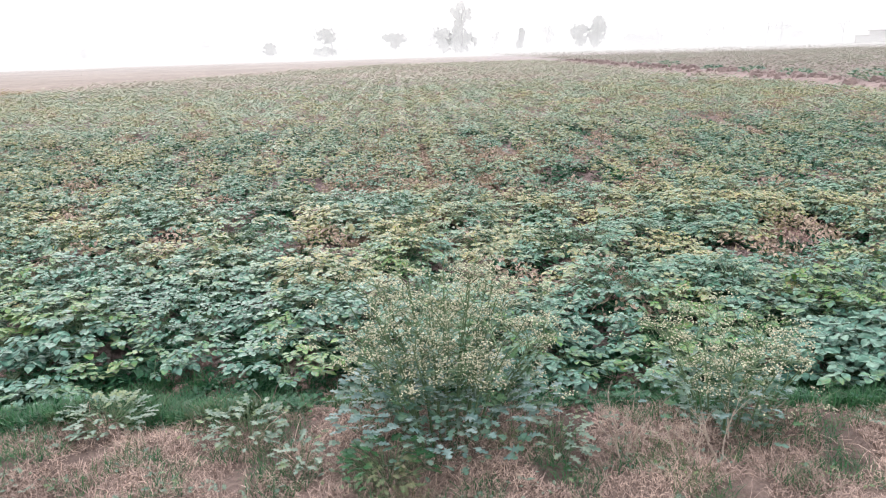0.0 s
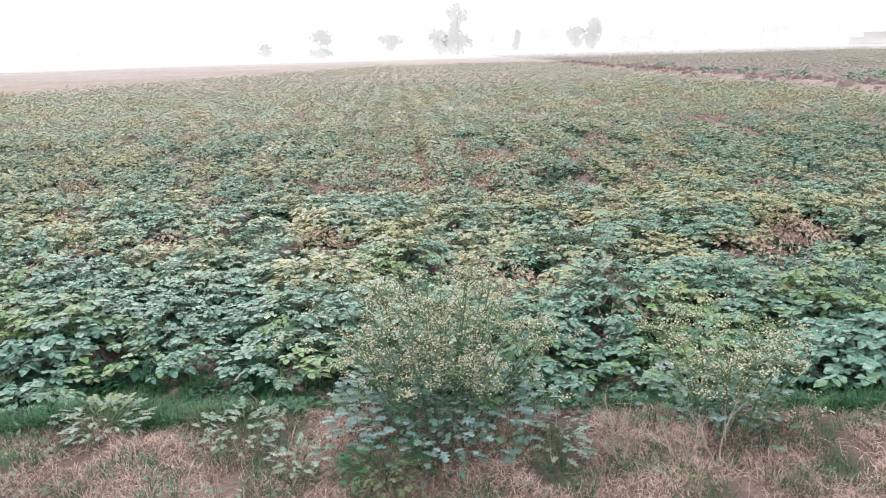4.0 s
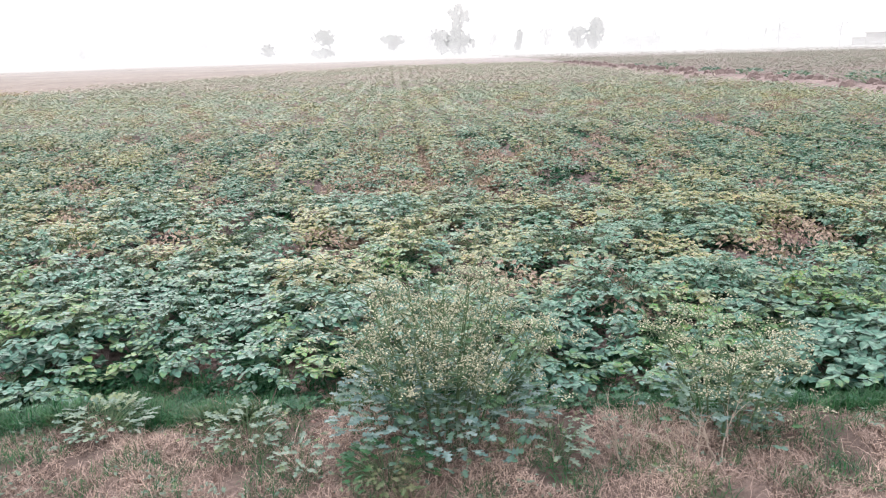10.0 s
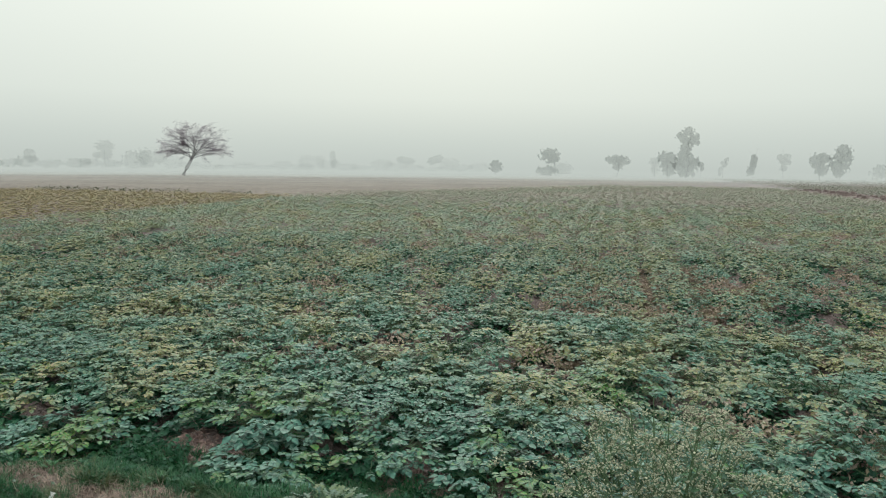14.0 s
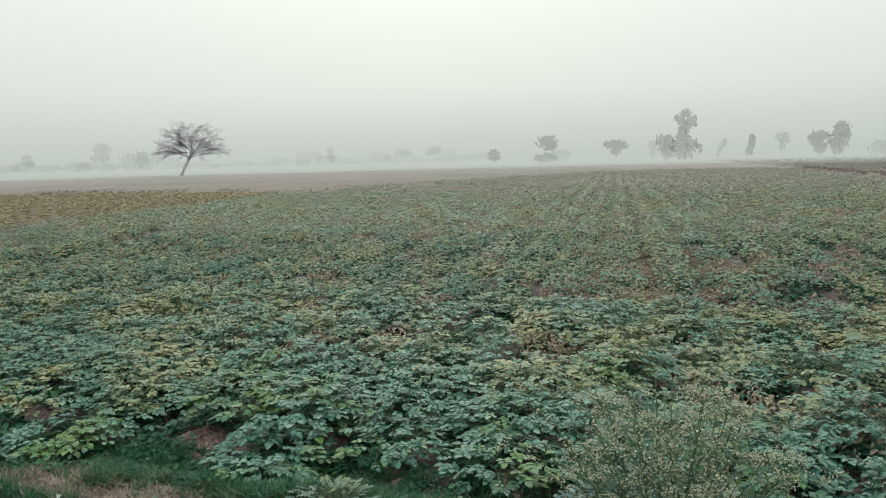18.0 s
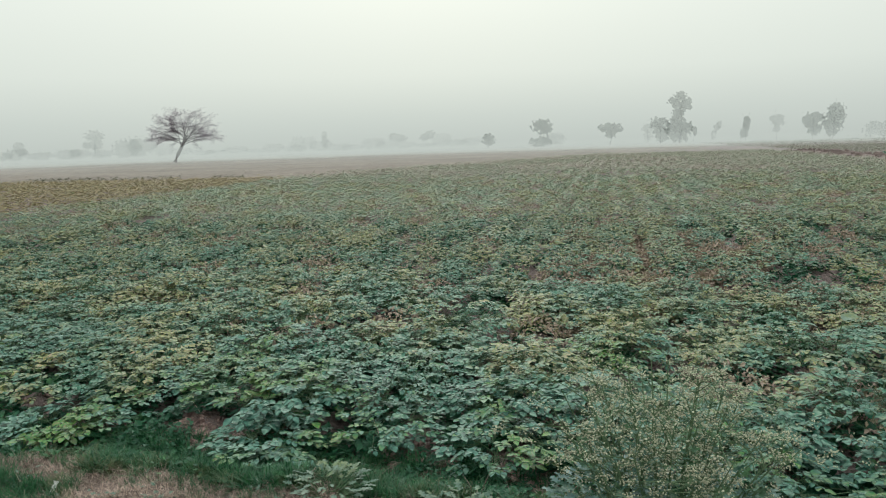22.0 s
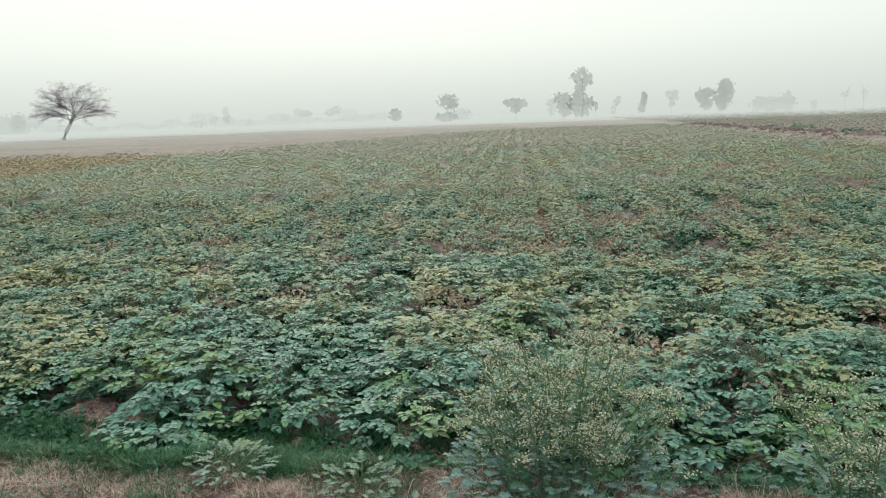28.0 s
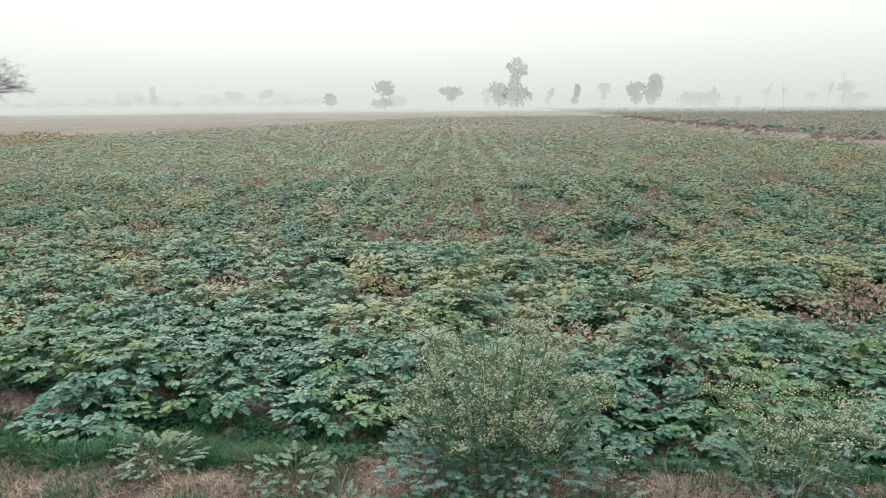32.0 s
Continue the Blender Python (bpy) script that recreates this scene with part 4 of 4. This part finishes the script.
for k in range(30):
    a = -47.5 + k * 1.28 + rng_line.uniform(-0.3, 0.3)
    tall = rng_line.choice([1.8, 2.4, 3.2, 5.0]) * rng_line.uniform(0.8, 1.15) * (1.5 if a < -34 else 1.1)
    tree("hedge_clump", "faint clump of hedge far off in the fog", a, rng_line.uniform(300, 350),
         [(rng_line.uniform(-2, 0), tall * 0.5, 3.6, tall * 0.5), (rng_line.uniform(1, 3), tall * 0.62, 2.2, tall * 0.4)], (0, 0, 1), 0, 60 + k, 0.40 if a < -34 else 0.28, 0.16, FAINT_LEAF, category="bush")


# ---- low building beyond the right-hand field ----
def box_faces():
    return np.array([(0, 1, 3, 2), (4, 6, 7, 5), (0, 4, 5, 1), (2, 3, 7, 6), (0, 2, 6, 4), (1, 5, 7, 3)])


def box(x0, x1, y0, y1, z0, z1):
    return np.array([(x, y, z) for x in (x0, x1) for y in (y0, y1) for z in (z0, z1)], float), box_faces()


shed = tagged(new("farm_shed"), "low flat-roofed plastered farm shed faint in the fog", "shed")
shed.matrix_basis = pose(200 * math.sin(radians(33.4)), 200 * math.cos(radians(33.4)), 0, 0, 0, -33.4)
v, f = box(-3.2, 6, -2, 2, 0, 2.5)
put("wall", v, f, [PLASTER], shed)
v, f = box(-3.5, 6.3, -2.3, 2.3, 2.503, 2.75)
put("roof", v, f, [PLASTER], shed)
v, f = box(-6.0, -3.21, -0.3, 0.3, 0, 1.7)
put("yard_wall", v, f, [PLASTER], shed)

# ---- shrubs and weeds on the bund ----
for k, (y, s) in enumerate(((24.5, 0.45), (29.5, 0.35), (33.0, 0.30), (38.0, 0.30), (43.0, 0.35), (50.0, 0.30))):
    x = 15.9 + 0.5 * math.sin(3 * k)
    rng_b = np.random.default_rng(200 + k)
    clump = tagged(new("bund_shrub"), "small dark green shrub on the soil bund", "shrub", "bund shrubs")
    clump.matrix_basis = pose(x, y, float(land(np.array(x), np.array(y))), 0, 0, 40 * k)
    at, out, pitch, length = plant_leaves(rng_b, 90, s * 1.7, s)
    v, f = scatter(FOLD_LEAF, FOLD_FACES, at, turns(out, pitch + 0.4, rng_b.normal(0, 0.5, 90)), length * 1.2)
    put("foliage", v, f, [WEED], clump)
    v, f = merged([tube([(0, 0, -0.05), at[q] * [0.5, 0.5, 0.6], at[q]], [0.012, 0.008, 0.004], 4) for q in range(0, 90, 6)])
    put("stem", v, f, [STEM], clump)


# ---- the verge ----
BLADE = np.array([(-.5, 0, 0), (.5, 0, 0), (-.35, .4, .10), (.35, .4, .10), (-.18, .75, .06), (.18, .75, .06), (0, 1, -.06)])
BLADE_FACES = np.array([(0, 1, 3), (0, 3, 2), (2, 3, 5), (2, 5, 4), (4, 5, 6)])


def blades(name, label, x, y, length, width, lift, spread, mat, category="grass"):
    """Grass blades at places, most leaning by lift."""
    n = len(x)
    at = np.stack([x, y, land(x, y) - 0.004], -1)
    L = RNG.uniform(length[0], length[1], n)
    size = np.stack([RNG.uniform(width[0], width[1], n), L, L], -1)
    v, f = scatter(BLADE, BLADE_FACES, at, turns(RNG.uniform(0, 6.3, n), np.clip(RNG.normal(lift, spread, n), 0.02, 1.5), RNG.normal(0, 0.4, n)), size)
    tagged(put(name, v, f, [mat]), label, category, kind="stuff")


def verge_places(n, y0, y1, x0=-5.2, x1=3.4, scale=0.5, seed=3, keep=0.35):
    """Places on a strip that follows the crop's edge; y0 and y1 are measured back from that edge. Clumped."""
    x = RNG.uniform(x0, x1, n)
    y = crop_edge(x) - RNG.uniform(y0, y1, n)
    ok = smooth_noise(x, y, scale, seed) > keep
    return x[ok], y[ok]


x, y = verge_places(170000, 0.26, 1.5, keep=0.20)
lush = (x > -2.9) & (x < -1.0) & (crop_edge(x) - y < 0.44)
x, y = x[~lush], y[~lush]
blades("dry_grass_mat", "matted dry straw-coloured grass on the verge", x, y, (0.02, 0.062), (0.0026, 0.0056), 0.35, 0.42, STRAW)
x, y = verge_places(13000, 0.30, 1.4, scale=0.3, seed=8, keep=0.55)
blades("dry_grass_tuft", "taller tufts of dry straw-coloured grass on the verge", x, y, (0.05, 0.11), (0.0022, 0.0040), 0.5, 0.35, STRAW)
x, y = verge_places(60000, -0.22, 0.40, scale=0.26, seed=4, keep=0.56)
blades("green_grass_strip", "lush green grass between the verge and the crop", x, y, (0.05, 0.13), (0.004, 0.008), 0.5, 0.4, GRASS)
x, y = verge_places(46000, 0.25, 1.4, scale=0.4, seed=5, keep=0.52)
blades("green_grass_patch", "short green grass growing through the dry mat", x, y, (0.05, 0.10), (0.002, 0.004), 0.6, 0.35, GRASS)

x, y = verge_places(42000, -0.14, 0.50, x0=-3.1, x1=-0.7, scale=0.30, seed=14, keep=0.47)
blades("green_grass_edge", "thick green grass at the foot of the crop", x, y, (0.06, 0.15), (0.0045, 0.0095), 0.5, 0.4, GRASS)

x, y = verge_places(36000, 0.66, 1.5, x0=-5.4, x1=-2.75, scale=0.6, seed=15, keep=0.28)
blades("green_verge_grass", "dense dark green grass on the far end of the verge", x, y, (0.04, 0.11), (0.0028, 0.0055), 0.6, 0.4, GRASS)

x, y = verge_places(22000, -0.05, 0.45, x0=1.2, x1=3.4, scale=0.5, seed=16, keep=0.45)
blades("green_grass_edge", "bright green grass tufts at the foot of the crop", x, y, (0.06, 0.15), (0.0045, 0.0095), 0.5, 0.4, GRASS)

# clods of earth in the bare places and along the crop's edge
CLOD_V = np.array([(-.5, -.4, 0), (.5, -.45, .05), (.45, .5, 0), (-.45, .45, .05), (-.3, -.25, .5), (.32, -.2, .42), (.25, .3, .55), (-.28, .3, .4)])
CLOD_F = np.array([(0, 1, 5, 4), (1, 2, 6, 5), (2, 3, 7, 6), (3, 0, 4, 7), (4, 5, 6, 7)])
cxs, cys = [], []
for bx, by, br in BARE:
    n = int(1500 * br)
    cxs.append(bx + RNG.normal(0, br * 0.7, n)), cys.append(by + RNG.normal(0, br * 0.6, n))
n = 9000
cxs.append(RNG.uniform(-5, 3.2, n)), cys.append(crop_edge(cxs[-1]) + RNG.normal(0.12, 0.2, n))
cxs, cys = np.concatenate(cxs), np.concatenate(cys)
n = len(cxs)
size = (0.008 + 0.03 * RNG.random(n) ** 3)
v, f = scatter(CLOD_V, CLOD_F, np.stack([cxs, cys, land(cxs, cys) - size * 0.15], -1), turns(RNG.uniform(0, 6.3, n), RNG.normal(0, 0.3, n), RNG.normal(0, 0.3, n)), size * 1.4)
tagged(put("soil_clods", v, f, [CLOD]), "crumbled pinkish brown soil clods at the crop's edge", "soil", kind="stuff")

# withered haulm lying in the bare places
hx = np.concatenate([bx + RNG.normal(0, br, 130) for bx, by, br in BARE])
hy = np.concatenate([by + RNG.normal(0, br, 130) for bx, by, br in BARE])
blades("withered_stalks", "withered straw-coloured stalks in the gaps of the crop", hx, hy, (0.08, 0.22), (0.003, 0.006), 0.25, 0.3, STRAW, "stalks")


# ---- weeds ----
LOBED = np.array([(0, 0, 0), (-.06, .25, .02), (-.34, .30, .05), (-.12, .45, .03), (-.36, .62, .04), (-.10, .70, .02), (-.2, .88, 0), (0, 1, -.06),
                  (.2, .88, 0), (.10, .70, .02), (.36, .62, .04), (.12, .45, .03), (.34, .30, .05), (.06, .25, .02), (0, .35, -.02), (0, .66, -.02)])
LOBED_F = np.array([(0, 14, 1), (1, 14, 2), (2, 14, 3), (3, 14, 15), (3, 15, 4), (4, 15, 5), (5, 15, 6), (6, 15, 7),
                    (7, 15, 8), (8, 15, 9), (9, 15, 10), (10, 15, 11), (11, 15, 14), (11, 14, 12), (12, 14, 13), (13, 14, 0)])
BLOOM = np.array([(0, 0, .35), (.5, 0, .1), (.15, .48, .12), (-.4, .3, .1), (-.4, -.3, .12), (.15, -.48, .1), (0, 0, -.35)])
BLOOM_F = np.array([(0, 1, 2), (0, 2, 3), (0, 3, 4), (0, 4, 5), (0, 5, 1), (6, 2, 1), (6, 3, 2), (6, 4, 3), (6, 5, 4), (6, 1, 5)])


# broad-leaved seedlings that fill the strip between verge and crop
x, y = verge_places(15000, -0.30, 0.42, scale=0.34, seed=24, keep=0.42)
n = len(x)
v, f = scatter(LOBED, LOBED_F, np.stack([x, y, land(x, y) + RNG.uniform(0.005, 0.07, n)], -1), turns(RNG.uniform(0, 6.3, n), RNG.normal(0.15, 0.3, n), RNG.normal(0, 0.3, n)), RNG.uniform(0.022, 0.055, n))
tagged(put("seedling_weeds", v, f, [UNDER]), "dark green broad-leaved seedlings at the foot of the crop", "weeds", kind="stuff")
x, y = verge_places(5000, 0.42, 1.3, scale=0.30, seed=25, keep=0.60)
n = len(x)
v, f = scatter(LOBED, LOBED_F, np.stack([x, y, land(x, y) + RNG.uniform(0.003, 0.03, n)], -1), turns(RNG.uniform(0, 6.3, n), RNG.normal(0.1, 0.25, n), RNG.normal(0, 0.3, n)), RNG.uniform(0.015, 0.038, n))
tagged(put("verge_weeds", v, f, [PALE_WEED]), "small grey-green weeds scattered through the dry grass", "weeds", kind="stuff")


def rosette(name, label, x, y, count, radius, height, size, seed, mat=PALE_WEED):
    """A low weed: lobed leaves round a short crown, each leaf of its own."""
    rng = np.random.default_rng(seed)
    root = tagged(new(name), label, "weed")
    root.matrix_basis = pose(x, y, float(land(np.array(x), np.array(y))), 0, 0, rng.uniform(0, 360))
    at, out, pitch, length = plant_leaves(rng, count, radius, height)
    rot = turns(out, pitch + 0.20, rng.normal(0, 0.25, count))
    for q in range(count):
        v, f = scatter(LOBED, LOBED_F, at[q:q + 1], rot[q:q + 1], np.array([[size * 0.8, size, size]]) * rng.uniform(0.7, 1.25))
        leaf = put("leaf", v, f, [mat], root, smooth=True)
        put("stem", *tube([at[q] * [0.45, 0.45, 0.3], at[q] * [0.75, 0.75, 0.75], at[q]], [0.0014, 0.0012, 0.001], 3), [STEM], leaf)
    return root


def flowering_weed(label, x, y, seed, stems, height, spread, blooms, low_leaves, leaf_size, flat=0.25):
    """A tall branching weed with sprays of small cream flowers and lobed leaves below."""
    rng = np.random.default_rng(seed)
    root = tagged(new("flowering_weed"), label, "weed", "flowering weeds")
    root.matrix_basis = pose(x, y, float(land(np.array(x), np.array(y))))
    for k in range(stems):
        a = 2 * np.pi * k / stems + rng.normal(0, 0.3)
        r = spread * math.sqrt(rng.uniform(0.05, 1))
        top = np.array([math.cos(a) * r, math.sin(a) * r * 0.8, height * rng.uniform(0.72, 1.05) * (1 - flat * (r / spread) ** 2)])
        foot = np.array([math.cos(a) * r * 0.4, math.sin(a) * r * 0.3, -0.02])
        bend = foot + (top - foot) * [0.35, 0.35, 0.5]
        stem = put("stem", *tube([foot, bend, top], [0.0055, 0.0042, 0.002], 4), [STEM], root)
        pieces = []
        tips = [top]
        for q in range(9):
            t = rng.uniform(0.35, 0.98)
            s = foot + (bend - foot) * (t / 0.5) if t < 0.5 else bend + (top - bend) * ((t - 0.5) / 0.5)
            e = s + np.array([rng.normal(0, 0.10), rng.normal(0, 0.09), rng.uniform(0.03, 0.13)])
            pieces.append(tube([s, (s + e) / 2 + [0, 0, 0.01], e], [0.003, 0.002, 0.0012], 3))
            tips.append(e)
            for _ in range(2):
                e2 = e + np.array([rng.normal(0, 0.05), rng.normal(0, 0.05), rng.uniform(0.0, 0.05)])
                pieces.append(tube([s + (e - s) * 0.7, e2], [0.0016, 0.001], 3))
                tips.append(e2)
        tagged(put("branch_spray", *merged(pieces), [STEM], stem), kind="stuff")
        tips = np.array(tips)
        heads = np.repeat(tips[rng.integers(0, len(tips), blooms // 10)], 10, axis=0)
        pick = heads + rng.normal(0, 1, heads.shape) * [0.019, 0.019, 0.008]
        m = len(pick)
        v, f = scatter(BLOOM, BLOOM_F, pick, turns(rng.uniform(0, 6.3, m), rng.normal(0, 0.5, m), rng.normal(0, 0.5, m)), rng.uniform(0.0055, 0.0110, m))
        tagged(put("flower_spray", v, f, [FLOWER], stem), kind="stuff")
        m = 20
        s = foot + (top - foot) * rng.uniform(0.12, 0.8, m)[:, None]
        v, f = scatter(LOBED, LOBED_F, s, turns(rng.uniform(0, 6.3, m), rng.normal(0.1, 0.3, m), rng.normal(0, 0.3, m)), rng.uniform(0.03, 0.065, m))
        tagged(put("leaf_spray", v, f, [WEED], stem, smooth=True), kind="stuff")
    at, out, pitch, _ = plant_leaves(rng, low_leaves, spread * 0.92, 0.24)
    rot = turns(out, pitch + 0.3, rng.normal(0, 0.25, low_leaves))
    for q in range(low_leaves):
        v, f = scatter(LOBED, LOBED_F, at[q:q + 1], rot[q:q + 1], np.array([leaf_size * rng.uniform(0.7, 1.2)]))
        put("leaf", v, f, [BLUE_WEED if q % 3 else WEED], root, smooth=True)
    return root


flowering_weed("tall bushy green weed covered in small cream flowers", 0.14, 2.99, 301, 34, 0.83, 0.52, 230, 460, 0.064, 0.34)
flowering_weed("sparse weed with yellowish cream flowers beside dry twigs", 1.38, 2.90, 302, 14, 0.57, 0.36, 190, 60, 0.06)
rosette("lobed_weed", "pale green low weed with lobed leaves on dry grass", -1.42, 3.18, 100, 0.20, 0.07, 0.060, 311)
rosette("lobed_weed", "fresh green low weed with upright lobed leaves", -0.74, 3.00, 84, 0.20, 0.09, 0.060, 312)
rosette("lobed_weed", "dark green lobed weed spreading over the dry verge", -0.11, 2.60, 110, 0.18, 0.09, 0.052, 313, GRASS)
rosette("lobed_weed", "small green weed among dry grass", -0.46, 2.74, 30, 0.11, 0.08, 0.055, 314)
rosette("lobed_weed", "small green weed at the foot of a flowering one", 0.60, 2.78, 34, 0.13, 0.11, 0.06, 315)


# dry twigs
def dry_twig(x, y, seed, height):
    rng = np.random.default_rng(seed)
    root = tagged(new("dry_twig"), "bare branching straw-coloured dry twig in the verge", "twig", "dry twigs")
    root.matrix_basis = pose(x, y, float(land(np.array(x), np.array(y))) - 0.01, 0, 0, rng.uniform(0, 360))
    for k in range(3):
        a = rng.uniform(0, 6.3)
        top = np.array([math.cos(a) * height * 0.4, math.sin(a) * height * 0.4, height * rng.uniform(0.7, 1.1)])
        first, *rest = limbs(rng, (math.cos(a) * 0.01, math.sin(a) * 0.01, 0), top, 0.0048, 4, 0.4, 4, 2, False)
        branch = put("branch", *first, [TWIG], root)
        for piece in rest:
            put("twig", *piece, [TWIG], branch)


dry_twig(0.86, 2.66, 321, 0.22)
dry_twig(1.08, 2.56, 322, 0.23)
dry_twig(1.26, 2.62, 323, 0.20)

# a scrap of white litter, crumpled
s_u, s_w = np.meshgrid(np.linspace(-1, 1, 7), np.linspace(-1, 1, 5), indexing="ij")
s_z = 0.012 * np.sin(4 * s_u + 2 * s_w) + 0.008 * np.cos(7 * s_w - 3 * s_u)
sv = np.stack([s_u * 0.022 * (1 - 0.3 * s_w), s_z, s_w * 0.05 + 0.05], -1).reshape(-1, 3)
si, sj = np.meshgrid(np.arange(6), np.arange(4), indexing="ij")
s0 = si * 5 + sj
scrap = put("paper_scrap", sv, np.stack([s0, s0 + 5, s0 + 6, s0 + 1], -1).reshape(-1, 4), [PAPER])
scrap.modifiers.new("thickness", "SOLIDIFY").thickness = 0.0015
scrap.matrix_basis = pose(-2.84, 2.97, float(land(np.array(-2.84), np.array(2.97))), -25, 15, -25) @ Matrix.Scale(0.8, 4)
tagged(scrap, "crumpled white scrap of litter on the grass verge", "litter")

# two broad pale leaves standing out of the crop
gourd = tagged(new("gourd_seedling"), "self-sown plant with two large pale round leaves among the crop", "plant")
gourd.matrix_basis = pose(1.60, 6.02, float(land(np.array(1.6), np.array(6.02))))
for dx, dy, z, yaw, pitch, s in ((0.05, 0.0, 0.36, -1.0, 0.35, 0.14), (-0.12, 0.02, 0.30, 1.3, 0.3, 0.12), (0.0, -0.1, 0.28, 2.6, 0.2, 0.10)):
    v, f = tube([(0, 0, 0), (dx * 0.5, dy * 0.5, z * 0.6), (dx, dy, z)], [0.006, 0.005, 0.004], 4)
    stem = put("stem", v, f, [STEM], gourd)
    v, f = scatter(FINE_LEAF * [1.25, 1, 1], FINE_FACES, np.array([(dx, dy, z)]), turns(np.array([yaw]), np.array([pitch]), np.array([0.1])), np.array([s]))
    put("leaf", v, f, [PALE_WEED], stem, smooth=True)
